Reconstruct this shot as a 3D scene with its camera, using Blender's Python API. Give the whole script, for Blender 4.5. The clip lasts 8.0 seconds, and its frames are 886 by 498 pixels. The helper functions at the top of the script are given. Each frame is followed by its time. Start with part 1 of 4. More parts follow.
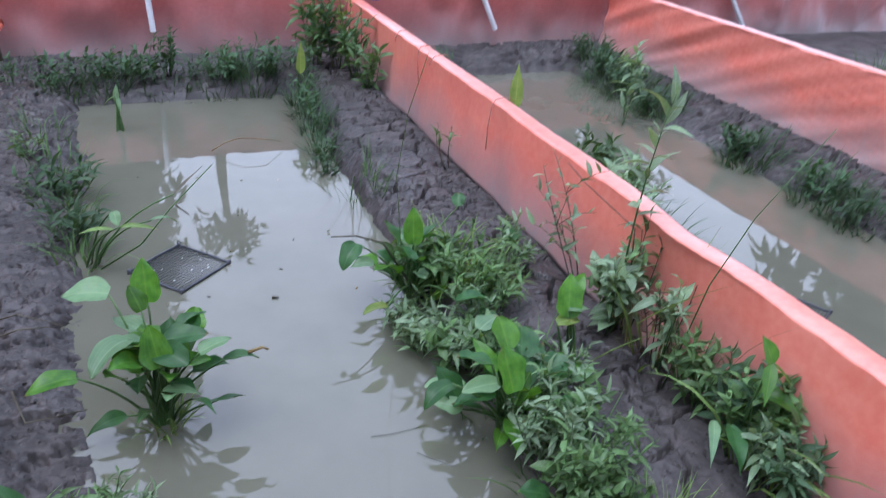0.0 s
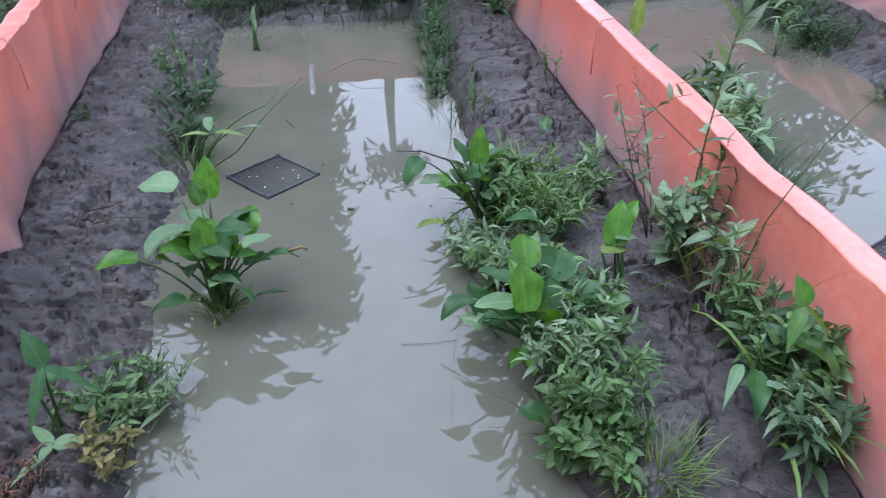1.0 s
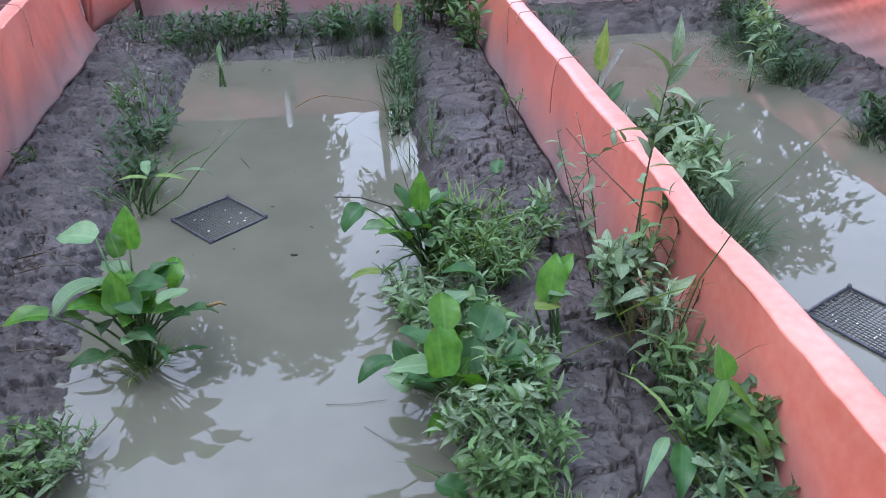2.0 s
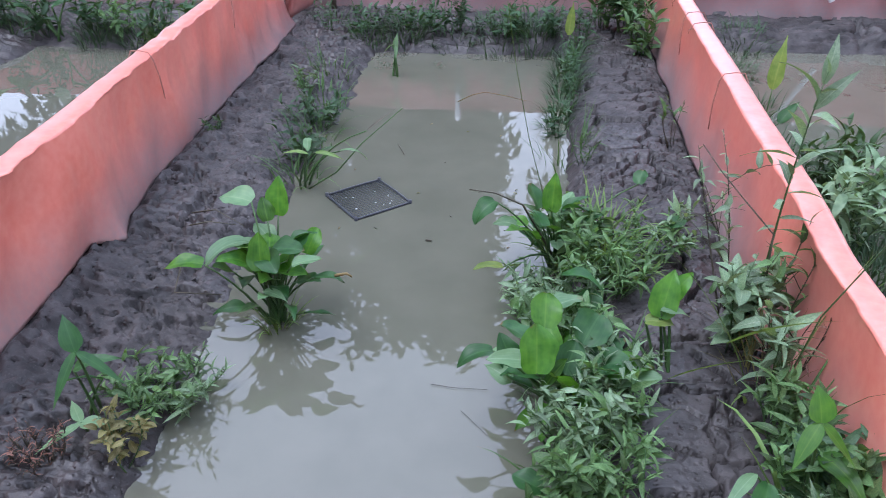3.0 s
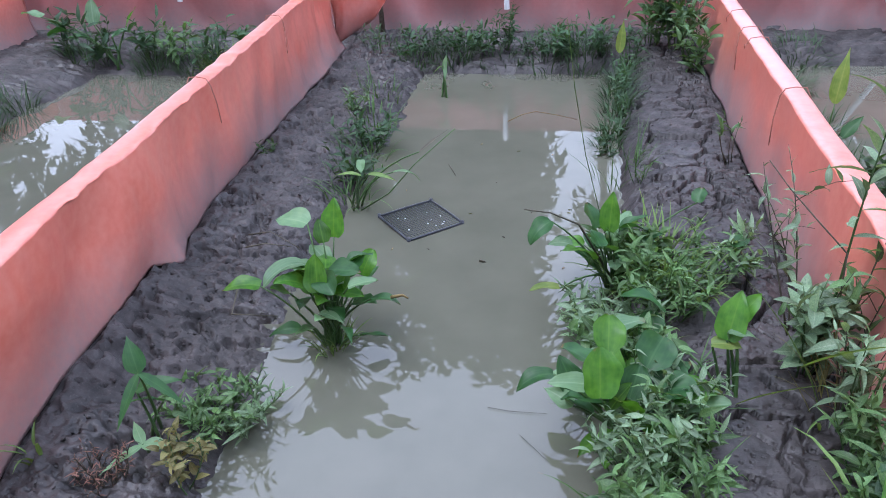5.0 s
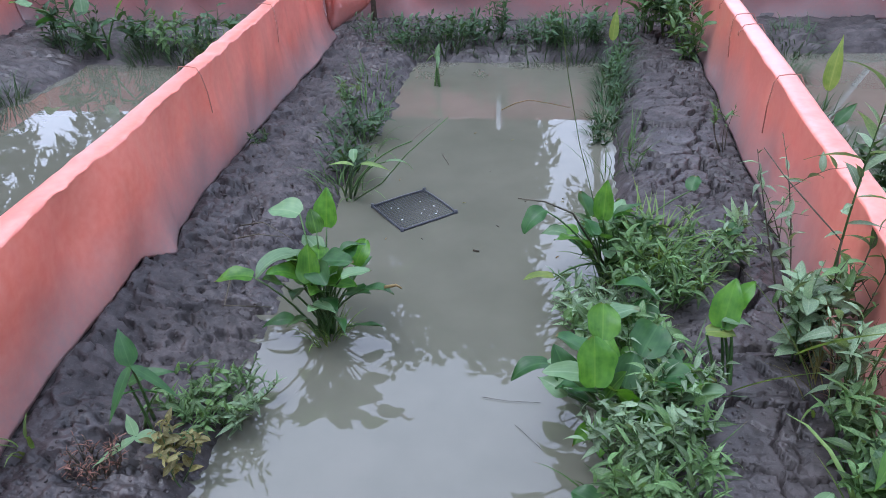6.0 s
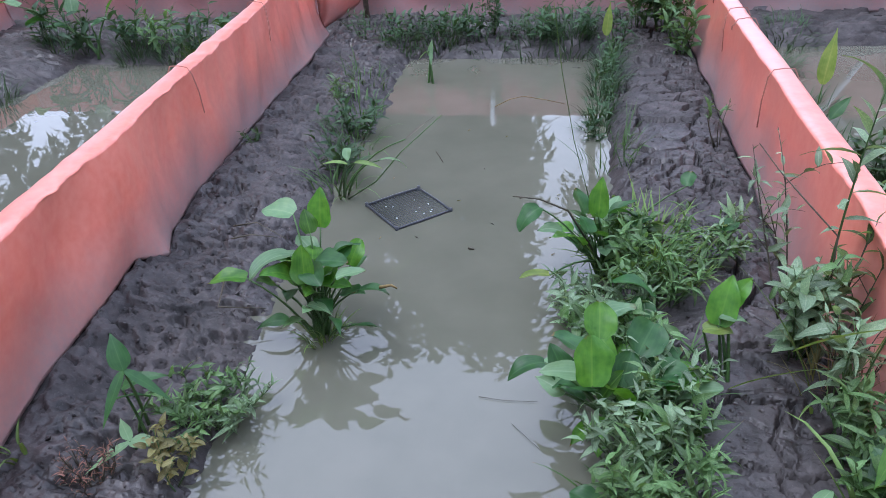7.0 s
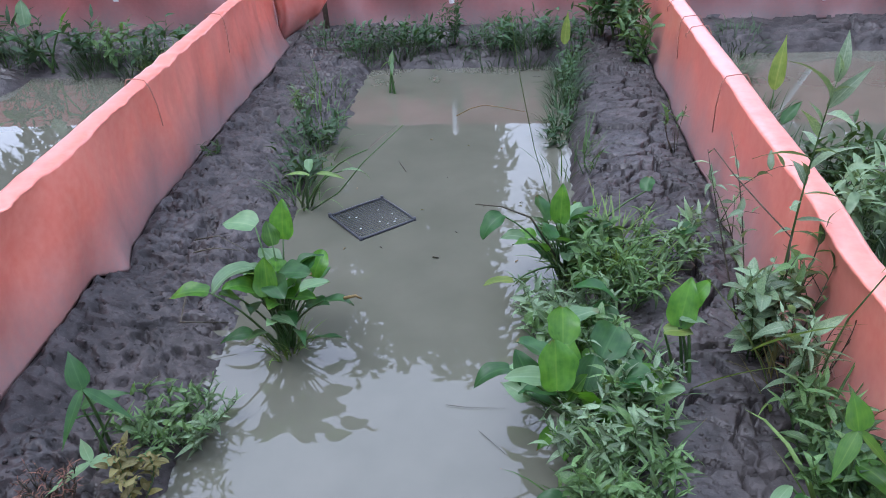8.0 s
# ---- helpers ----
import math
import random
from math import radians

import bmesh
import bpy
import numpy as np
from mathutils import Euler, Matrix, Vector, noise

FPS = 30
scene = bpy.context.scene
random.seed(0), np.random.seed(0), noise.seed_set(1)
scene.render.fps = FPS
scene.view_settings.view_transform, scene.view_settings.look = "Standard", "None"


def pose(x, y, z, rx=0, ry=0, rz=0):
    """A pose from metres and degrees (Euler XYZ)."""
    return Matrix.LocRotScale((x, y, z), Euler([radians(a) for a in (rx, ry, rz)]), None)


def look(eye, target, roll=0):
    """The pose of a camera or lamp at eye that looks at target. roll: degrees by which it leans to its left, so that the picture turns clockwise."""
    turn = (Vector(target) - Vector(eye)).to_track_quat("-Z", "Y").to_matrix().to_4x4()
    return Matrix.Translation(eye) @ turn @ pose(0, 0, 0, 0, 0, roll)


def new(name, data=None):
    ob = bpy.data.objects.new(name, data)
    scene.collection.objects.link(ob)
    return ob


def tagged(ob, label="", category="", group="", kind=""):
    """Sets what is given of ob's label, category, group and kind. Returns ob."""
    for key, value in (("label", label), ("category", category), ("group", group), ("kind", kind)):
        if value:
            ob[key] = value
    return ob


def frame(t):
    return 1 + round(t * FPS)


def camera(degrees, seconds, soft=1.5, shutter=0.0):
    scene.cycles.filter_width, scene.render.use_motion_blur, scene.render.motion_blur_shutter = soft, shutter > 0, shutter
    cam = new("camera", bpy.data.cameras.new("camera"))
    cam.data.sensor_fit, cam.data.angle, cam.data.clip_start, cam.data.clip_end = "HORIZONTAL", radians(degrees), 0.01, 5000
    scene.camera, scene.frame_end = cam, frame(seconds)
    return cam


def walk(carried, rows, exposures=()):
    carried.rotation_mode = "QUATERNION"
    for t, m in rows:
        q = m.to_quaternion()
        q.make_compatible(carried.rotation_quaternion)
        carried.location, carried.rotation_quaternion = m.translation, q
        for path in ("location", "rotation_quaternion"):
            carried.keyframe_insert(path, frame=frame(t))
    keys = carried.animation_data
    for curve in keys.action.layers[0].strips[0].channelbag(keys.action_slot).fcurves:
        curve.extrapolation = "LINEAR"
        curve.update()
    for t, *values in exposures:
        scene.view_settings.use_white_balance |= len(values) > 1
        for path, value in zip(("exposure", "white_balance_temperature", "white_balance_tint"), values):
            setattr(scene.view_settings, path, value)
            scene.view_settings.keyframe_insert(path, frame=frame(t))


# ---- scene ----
cam = camera(62.2, 8.0, 0.7, 0.3)
PATH = [
    (0, (-0.455, 1.122, 1.58), (0.25, 2.73, 0.622), 4.1),
    (0.3, (-0.387, 1.15, 1.574), (0.128, 2.753, 0.495), 0.1),
    (0.5, (-0.319, 1.1, 1.51), (-0.084, 2.758, 0.416), -1.8),
    (0.7, (-0.158, 1.036, 1.489), (-0.073, 2.691, 0.369), -0.9),
    (1, (-0.05, 0.99, 1.509), (0.173, 2.641, 0.403), 0.1),
    (1.2, (-0.026, 0.978, 1.519), (0.196, 2.653, 0.447), -1.1),
    (2.3, (0.269, 1.126, 1.527), (0.447, 2.819, 0.478), 0.9),
    (2.5, (0.29, 1.097, 1.529), (0.297, 2.798, 0.478), 0.6),
    (3, (0.338, 1.038, 1.542), (0.101, 2.725, 0.495), -0.7),
    (3.5, (0.321, 1.047, 1.532), (0.016, 2.7, 0.449), -0.9),
    (4, (0.298, 1.051, 1.54), (-0.039, 2.764, 0.564), -1.4),
    (4.5, (0.302, 1.055, 1.544), (-0.079, 2.762, 0.575), -2.2),
    (5, (0.296, 1.053, 1.534), (-0.062, 2.749, 0.537), -3.0),
    (6.5, (0.295, 1.072, 1.527), (-0.041, 2.756, 0.502), -3.1),
    (7, (0.294, 1.081, 1.528), (-0.034, 2.763, 0.496), -3.5),
    (7.5, (0.296, 1.086, 1.524), (0.01, 2.77, 0.485), -3.6),
    (8, (0.303, 1.076, 1.53), (0.065, 2.783, 0.515), -3.2),
]
SKY, SUN = 0.43, 2.15
EXPOSE = [(0.0, -0.72), (0.3, -0.66), (0.7, -0.55), (1.0, -0.66), (1.2, -0.66), (2.5, -0.60), (4.7, -0.61), (6.3, -0.65), (8.0, -0.68)]  # seconds, stops
WHITE = (5640, 14)  # kelvin, tint
walk(cam, [(t, look(eye, target, roll)) for t, eye, target, roll in PATH], [(t, stops, *WHITE) for t, stops in EXPOSE])

# ---- light: overcast sky, one very soft sun ----
world = bpy.data.worlds.new("overcast_sky")
scene.world = world
world.use_nodes = True
wt = world.node_tree
wt.nodes.clear()
w_out = wt.nodes.new("ShaderNodeOutputWorld")
w_bg = wt.nodes.new("ShaderNodeBackground")
w_sky = wt.nodes.new("ShaderNodeTexSky")
w_sky.sky_type = "NISHITA"
w_sky.sun_disc = False
w_sky.sun_elevation = radians(72)
w_sky.sun_rotation = radians(-107)
w_sky.dust_density = 4.0
w_sky.air_density = 1.0
w_grey = wt.nodes.new("ShaderNodeHueSaturation")
w_grey.inputs["Saturation"].default_value = 0.22
wt.links.new(w_sky.outputs[0], w_grey.inputs["Color"])
w_cloud = wt.nodes.new("ShaderNodeMix")
w_cloud.data_type = "RGBA"
w_cloud.inputs["Factor"].default_value = 0.6
w_cloud.inputs["B"].default_value = (10.0, 10.7, 12.9, 1)
wt.links.new(w_grey.outputs[0], w_cloud.inputs["A"])
wt.links.new(w_cloud.outputs["Result"], w_bg.inputs["Color"])
w_bg.inputs["Strength"].default_value = SKY
wt.links.new(w_bg.outputs[0], w_out.inputs[0])

sun_data = bpy.data.lights.new("sun", "SUN")
sun_data.energy = SUN
sun_data.angle = radians(25)
sun_data.color = (1.0, 0.97, 0.94)
sun = new("sun", sun_data)
sun.matrix_world = look((-2.2, -0.6, 7.2), (0, 0, 0))


# ---- materials ----
def rough_mix(name, dark, light, rough=0.7, scale=8.0, fine=60.0, bump=0.3, dist=0.01, random_tint=0.0, spec=0.4):
    """Two colours blended by noise at two scales, with fine relief."""
    m = bpy.data.materials.new(name)
    m.use_nodes = True
    n, l = m.node_tree.nodes, m.node_tree.links
    b = n["Principled BSDF"]
    co = n.new("ShaderNodeTexCoord")
    big = n.new("ShaderNodeTexNoise")
    big.inputs["Scale"].default_value = scale
    big.inputs["Detail"].default_value = 5
    small = n.new("ShaderNodeTexNoise")
    small.inputs["Scale"].default_value = fine
    small.inputs["Detail"].default_value = 4
    for x in (big, small):
        l.new(co.outputs["Object"], x.inputs["Vector"])
    add = n.new("ShaderNodeMath")
    add.operation = "MULTIPLY_ADD"
    add.inputs[1].default_value = 0.5
    half = n.new("ShaderNodeMath")
    half.operation = "MULTIPLY"
    half.inputs[1].default_value = 0.5
    l.new(big.outputs[0], half.inputs[0])
    l.new(small.outputs[0], add.inputs[0])
    l.new(half.outputs[0], add.inputs[2])
    ramp = n.new("ShaderNodeValToRGB")
    ramp.color_ramp.elements[0].position, ramp.color_ramp.elements[1].position = 0.35, 0.65
    ramp.color_ramp.elements[0].color = (*dark, 1)
    ramp.color_ramp.elements[1].color = (*light, 1)
    l.new(add.outputs[0], ramp.inputs[0])
    col = ramp.outputs[0]
    if random_tint:
        info = n.new("ShaderNodeObjectInfo")
        hs = n.new("ShaderNodeHueSaturation")
        rng = n.new("ShaderNodeMapRange")
        rng.inputs["To Min"].default_value, rng.inputs["To Max"].default_value = 1 - random_tint, 1 + random_tint
        l.new(info.outputs["Random"], rng.inputs["Value"])
        l.new(rng.outputs[0], hs.inputs["Value"])
        l.new(col, hs.inputs["Color"])
        col = hs.outputs[0]
    l.new(col, b.inputs["Base Color"])
    b.inputs["Roughness"].default_value = rough
    b.inputs["Specular IOR Level"].default_value = spec
    bp = n.new("ShaderNodeBump")
    bp.inputs["Strength"].default_value = bump
    bp.inputs["Distance"].default_value = dist
    l.new(add.outputs[0], bp.inputs["Height"])
    l.new(bp.outputs[0], b.inputs["Normal"])
    return m


def leaf_material(name, dark, light, rough=0.45, through_light=0.35, tint=0.2, fine=40.0):
    m = rough_mix(name, dark, light, rough, 14.0, fine, 0.25, 0.002, tint, 0.35)
    n, l = m.node_tree.nodes, m.node_tree.links
    b = n["Principled BSDF"]
    out = n["Material Output"]
    tr = n.new("ShaderNodeBsdfTranslucent")
    mix = n.new("ShaderNodeMixShader")
    mix.inputs[0].default_value = through_light
    src = b.inputs["Base Color"].links[0].from_socket
    warm = n.new("ShaderNodeMix")
    warm.data_type, warm.blend_type = "RGBA", "MULTIPLY"
    warm.inputs["Factor"].default_value = 1.0
    l.new(src, warm.inputs["A"])
    warm.inputs["B"].default_value = (1.6, 1.5, 0.6, 1)
    l.new(warm.outputs["Result"], tr.inputs["Color"])
    l.new(b.outputs[0], mix.inputs[1])
    l.new(tr.outputs[0], mix.inputs[2])
    l.new(mix.outputs[0], out.inputs["Surface"])
    # pale midrib, fine parallel veins, and a browned tip
    uv = n.new("ShaderNodeUVMap")
    uv.uv_map = "leaf"
    sep = n.new("ShaderNodeSeparateXYZ")
    l.new(uv.outputs[0], sep.inputs[0])

    def math_node(op, a, b=0.0, c=0.0):
        x = n.new("ShaderNodeMath")
        x.operation = op
        for k, v in enumerate((a, b, c)):
            if isinstance(v, float):
                x.inputs[k].default_value = v
            else:
                l.new(v, x.inputs[k])
        return x.outputs[0]

    off = math_node("ABSOLUTE", math_node("SUBTRACT", sep.outputs["Y"], 0.5))
    rib = n.new("ShaderNodeMapRange")
    rib.inputs["From Min"].default_value, rib.inputs["From Max"].default_value = 0.045, 0.015
    l.new(off, rib.inputs["Value"])
    vein = math_node("MULTIPLY", math_node("POWER", math_node("ABSOLUTE", math_node("SINE", math_node("MULTIPLY", off, 25.0))), 6.0), 0.09)
    both = math_node("MAXIMUM", math_node("MULTIPLY", rib.outputs[0], 0.35), vein)
    pale = n.new("ShaderNodeMix")
    pale.data_type = "RGBA"
    l.new(both, pale.inputs["Factor"])
    l.new(src, pale.inputs["A"])
    pale.inputs["B"].default_value = (min(0.6, light[0] * 1.9), min(0.6, light[1] * 1.5), min(0.6, light[2] * 1.9), 1)
    spot = n.new("ShaderNodeTexNoise")
    spot.inputs["Scale"].default_value = 25.0
    l.new(n["Texture Coordinate"].outputs["Object"], spot.inputs["Vector"])
    tip = n.new("ShaderNodeMapRange")
    tip.inputs["From Min"].default_value, tip.inputs["From Max"].default_value = 1.50, 1.66
    l.new(math_node("ADD", sep.outputs["X"], spot.outputs[0]), tip.inputs["Value"])
    brown = n.new("ShaderNodeMix")
    brown.data_type = "RGBA"
    l.new(tip.outputs[0], brown.inputs["Factor"])
    l.new(pale.outputs["Result"], brown.inputs["A"])
    brown.inputs["B"].default_value = (0.16, 0.105, 0.045, 1)
    l.new(brown.outputs["Result"], b.inputs["Base Color"])
    l.new(brown.outputs["Result"], warm.inputs["A"])
    return m


def tarp_material(name, fresh, faded, mud, stain_top):
    """Coated tarpaulin cloth, faded in patches, with dried mud splashed up from its foot."""
    m = rough_mix(name, fresh, faded, 0.42, 2.2, 30.0, 0.35, 0.005, 0, 0.6)
    n, l = m.node_tree.nodes, m.node_tree.links
    b = n["Principled BSDF"]
    b.inputs["Coat Weight"].default_value = 1.0
    b.inputs["Coat Roughness"].default_value = 0.33
    src = b.inputs["Base Color"].links[0].from_socket
    geo = n.new("ShaderNodeNewGeometry")
    sep = n.new("ShaderNodeSeparateXYZ")
    l.new(geo.outputs["Position"], sep.inputs[0])
    nz = n.new("ShaderNodeTexNoise")
    nz.inputs["Scale"].default_value = 3.0
    nz.inputs["Detail"].default_value = 6
    l.new(geo.outputs["Position"], nz.inputs["Vector"])
    off = n.new("ShaderNodeMath")
    off.operation = "MULTIPLY_ADD"
    off.inputs[1].default_value = 0.30
    l.new(nz.outputs[0], off.inputs[0])
    l.new(sep.outputs["Z"], off.inputs[2])
    rng = n.new("ShaderNodeMapRange")
    rng.inputs["From Min"].default_value, rng.inputs["From Max"].default_value = stain_top + 0.15, 0.26
    l.new(off.outputs[0], rng.inputs["Value"])
    sp = n.new("ShaderNodeTexNoise")
    sp.inputs["Scale"].default_value = 45.0
    sp.inputs["Detail"].default_value = 5
    l.new(geo.outputs["Position"], sp.inputs["Vector"])
    spr = n.new("ShaderNodeMapRange")
    spr.inputs["From Min"].default_value, spr.inputs["From Max"].default_value = 0.3, 0.62
    spr.inputs["To Min"].default_value = 0.82
    l.new(sp.outputs[0], spr.inputs["Value"])
    mul = n.new("ShaderNodeMath")
    mul.operation = "MULTIPLY"
    l.new(rng.outputs[0], mul.inputs[0])
    l.new(spr.outputs[0], mul.inputs[1])
    mix = n.new("ShaderNodeMix")
    mix.data_type = "RGBA"
    l.new(mul.outputs[0], mix.inputs["Factor"])
    l.new(src, mix.inputs["A"])
    mix.inputs["B"].default_value = (*mud, 1)
    l.new(mix.outputs["Result"], b.inputs["Base Color"])
    return m


def water_material():
    m = rough_mix("muddy_water", (0.104, 0.105, 0.079), (0.126, 0.125, 0.096), 0.012, 1.1, 5.0, 1.0, 0.0006, 0, 0.5)
    b = m.node_tree.nodes["Principled BSDF"]
    b.inputs["IOR"].default_value = 1.68
    return m


def mud_material():
    m = rough_mix("wet_mud", (0.0245, 0.0213, 0.0212), (0.066, 0.0575, 0.0565), 0.62, 4.5, 30.0, 0.9, 0.014, 0, 0.45)
    n, l = m.node_tree.nodes, m.node_tree.links
    b = n["Principled BSDF"]
    co = n["Texture Coordinate"]
    # damp patches are glossier
    nz = n.new("ShaderNodeTexNoise")
    nz.inputs["Scale"].default_value = 2.3
    nz.inputs["Detail"].default_value = 6
    l.new(co.outputs["Object"], nz.inputs["Vector"])
    rng = n.new("ShaderNodeMapRange")
    rng.inputs["From Min"].default_value, rng.inputs["From Max"].default_value = 0.35, 0.65
    rng.inputs["To Min"].default_value, rng.inputs["To Max"].default_value = 0.34, 0.78
    l.new(nz.outputs[0], rng.inputs["Value"])
    l.new(rng.outputs[0], b.inputs["Roughness"])
    # wet stains and drier, paler patches a hand wide
    stain = n.new("ShaderNodeTexNoise")
    stain.inputs["Scale"].default_value = 9.0
    stain.inputs["Detail"].default_value = 8
    stain.inputs["Roughness"].default_value = 0.68
    l.new(co.outputs["Object"], stain.inputs["Vector"])
    tone = n.new("ShaderNodeMapRange")
    tone.inputs["From Min"].default_value, tone.inputs["From Max"].default_value = 0.36, 0.64
    tone.inputs["To Min"].default_value, tone.inputs["To Max"].default_value = 0.62, 1.30
    l.new(stain.outputs[0], tone.inputs["Value"])
    toned = n.new("ShaderNodeHueSaturation")
    l.new(tone.outputs[0], toned.inputs["Value"])
    l.new(b.inputs["Base Color"].links[0].from_socket, toned.inputs["Color"])
    l.new(toned.outputs[0], b.inputs["Base Color"])
    # grit, small holes and pale dried crumbs
    grit = n.new("ShaderNodeTexNoise")
    grit.inputs["Scale"].default_value = 150.0
    grit.inputs["Detail"].default_value = 3
    hole = n.new("ShaderNodeTexVoronoi")
    hole.inputs["Scale"].default_value = 42.0
    for x in (grit, hole):
        l.new(co.outputs["Object"], x.inputs["Vector"])
    crumb = n.new("ShaderNodeMapRange")
    crumb.inputs["From Min"].default_value, crumb.inputs["From Max"].default_value = 0.58, 0.72
    crumb.inputs["To Max"].default_value = 0.45
    l.new(grit.outputs[0], crumb.inputs["Value"])
    mix = n.new("ShaderNodeMix")
    mix.data_type = "RGBA"
    l.new(crumb.outputs[0], mix.inputs["Factor"])
    l.new(b.inputs["Base Color"].links[0].from_socket, mix.inputs["A"])
    mix.inputs["B"].default_value = (0.112, 0.099, 0.097, 1)
    l.new(mix.outputs["Result"], b.inputs["Base Color"])
    dent = n.new("ShaderNodeMapRange")
    dent.inputs["From Min"].default_value, dent.inputs["From Max"].default_value = 0.05, 0.30
    l.new(hole.outputs["Distance"], dent.inputs["Value"])
    bp = n.new("ShaderNodeBump")
    bp.inputs["Strength"].default_value = 0.5
    bp.inputs["Distance"].default_value = 0.010
    l.new(dent.outputs[0], bp.inputs["Height"])
    first = n["Bump"]
    l.new(first.outputs[0], bp.inputs["Normal"])
    l.new(bp.outputs[0], b.inputs["Normal"])
    return m


MUD = mud_material()
WATER = water_material()
TARP = tarp_material("orange_tarpaulin", (0.68, 0.150, 0.100), (0.76, 0.250, 0.180), (0.30, 0.225, 0.22), 0.42)
# far wall's cloth: redder, and darkened in its colour for the shade there
TARP_SHADED = tarp_material("shaded_red_tarpaulin", (0.40, 0.088, 0.080), (0.47, 0.135, 0.12), (0.19, 0.15, 0.15), 0.50)
ROPE = rough_mix("brown_twine", (0.30, 0.13, 0.10), (0.40, 0.19, 0.15), 0.9)
PVC = rough_mix("white_pvc", (0.66, 0.68, 0.70), (0.78, 0.80, 0.82), 0.35, 5, 50, 0.05)
BLUE = rough_mix("blue_plastic", (0.02, 0.06, 0.33), (0.04, 0.10, 0.45), 0.4)
TRAYM = rough_mix("black_plastic", (0.028, 0.032, 0.040), (0.06, 0.066, 0.08), 0.4, 30, 120, 0.3, 0.003)
BARK = rough_mix("bark", (0.06, 0.045, 0.03), (0.14, 0.11, 0.08), 0.9, 6, 40, 0.8, 0.02)
BROAD = leaf_material("broad_leaf", (0.035, 0.115, 0.016), (0.095, 0.23, 0.030), 0.34, 0.42, 0.4)
BROAD_PALE = leaf_material("pale_broad_leaf", (0.11, 0.21, 0.105), (0.17, 0.28, 0.14), 0.4, 0.3)
BROAD_DARK = leaf_material("dark_broad_leaf", (0.022, 0.075, 0.024), (0.045, 0.125, 0.035), 0.4, 0.3)
YELLOWISH = leaf_material("yellowing_leaf", (0.10, 0.17, 0.030), (0.19, 0.25, 0.060), 0.45, 0.35)
OLIVE = leaf_material("olive_dry_leaf", (0.12, 0.125, 0.045), (0.22, 0.205, 0.085), 0.6, 0.25, 0.35)
STEM = leaf_material("green_stalk", (0.045, 0.10, 0.03), (0.085, 0.16, 0.05), 0.45, 0.1)
STEM_DARK = leaf_material("brown_stalk", (0.04, 0.038, 0.025), (0.085, 0.075, 0.05), 0.6, 0.0)
WEED = leaf_material("weed_leaf", (0.049, 0.110, 0.035), (0.128, 0.222, 0.084), 0.42, 0.28, 0.5)
WEED_DARK = leaf_material("dark_weed_leaf", (0.030, 0.075, 0.032), (0.068, 0.125, 0.060), 0.55, 0.25, 0.35)
WEED_GREY = leaf_material("grey_green_leaf", (0.094, 0.163, 0.087), (0.208, 0.295, 0.172), 0.42, 0.25, 0.45)
GRASS = leaf_material("grass_blade", (0.035, 0.085, 0.028), (0.085, 0.16, 0.05), 0.5, 0.25, 0.3)
GRASS_DARK = leaf_material("dark_grass_blade", (0.024, 0.058, 0.026), (0.058, 0.105, 0.046), 0.6, 0.2, 0.3)
GRASS_LIGHT = leaf_material("light_grass_blade", (0.08, 0.15, 0.035), (0.16, 0.25, 0.07), 0.5, 0.25, 0.3)
DRY = leaf_material("dry_leaf", (0.19, 0.12, 0.05), (0.34, 0.26, 0.11), 0.7, 0.15, 0.3)
RUST = leaf_material("rust_red_leaf", (0.13, 0.065, 0.05), (0.23, 0.125, 0.09), 0.7, 0.1, 0.3)
TREE_LEAF = leaf_material("tree_leaf", (0.025, 0.06, 0.018), (0.05, 0.10, 0.03), 0.5, 0.2, 0.3)


# ---- mesh helpers ----
def part(name, bm, material, parent=None, label=""):
    """Links a bmesh as one mesh object under a thing or a part."""
    me = bpy.data.meshes.new(name)
    bm.to_mesh(me)
    bm.free()
    me.materials.append(material)
    for p in me.polygons:
        p.use_smooth = True
    ob = new(name, me)
    if parent is not None:
        ob.parent = parent
    if label:
        tagged(ob, label)
    return ob


def grid_mesh(name, verts, rows, cols, material, closed=False):
    """A sheet of rows x cols vertices, as a mesh."""
    faces = []
    for i in range(rows - 1):
        for j in range(cols - 1 + (1 if closed else 0)):
            a, b = i * cols + j, i * cols + (j + 1) % cols
            faces.append((a, b, b + cols, a + cols))
    me = bpy.data.meshes.new(name)
    me.from_pydata(verts, [], faces)
    me.polygons.foreach_set("use_smooth", [True] * len(me.polygons))
    me.materials.append(material)
    return me


def tube(bm, pts, r0, r1=None, sides=6, caps=True):
    """A tapered tube along the points."""
    r1 = r0 if r1 is None else r1
    pts = [Vector(p) for p in pts]
    rings = []
    side = None
    for i, p in enumerate(pts):
        d = (pts[min(i + 1, len(pts) - 1)] - pts[max(i - 1, 0)]).normalized()
        if side is None:
            side = d.orthogonal().normalized()
        side = (side - d * side.dot(d)).normalized()
        other = d.cross(side)
        r = r0 + (r1 - r0) * i / (len(pts) - 1)
        rings.append([bm.verts.new(p + r * (math.cos(a) * side + math.sin(a) * other))
                      for a in (2 * math.pi * k / sides for k in range(sides))])
    for a, b in zip(rings, rings[1:]):
        for k in range(sides):
            bm.faces.new((a[k], a[(k + 1) % sides], b[(k + 1) % sides], b[k]))
    if caps:
        bm.faces.new(rings[0][::-1])
        bm.faces.new(rings[-1])


def bend(a, b, sag, n=7):
    """Points on a bowed line from a to b; sag is the offset of its middle."""
    a, b, s = Vector(a), Vector(b), Vector(sag)
    return [a.lerp(b, t) + s * 4 * t * (1 - t) for t in (i / (n - 1) for i in range(n))]


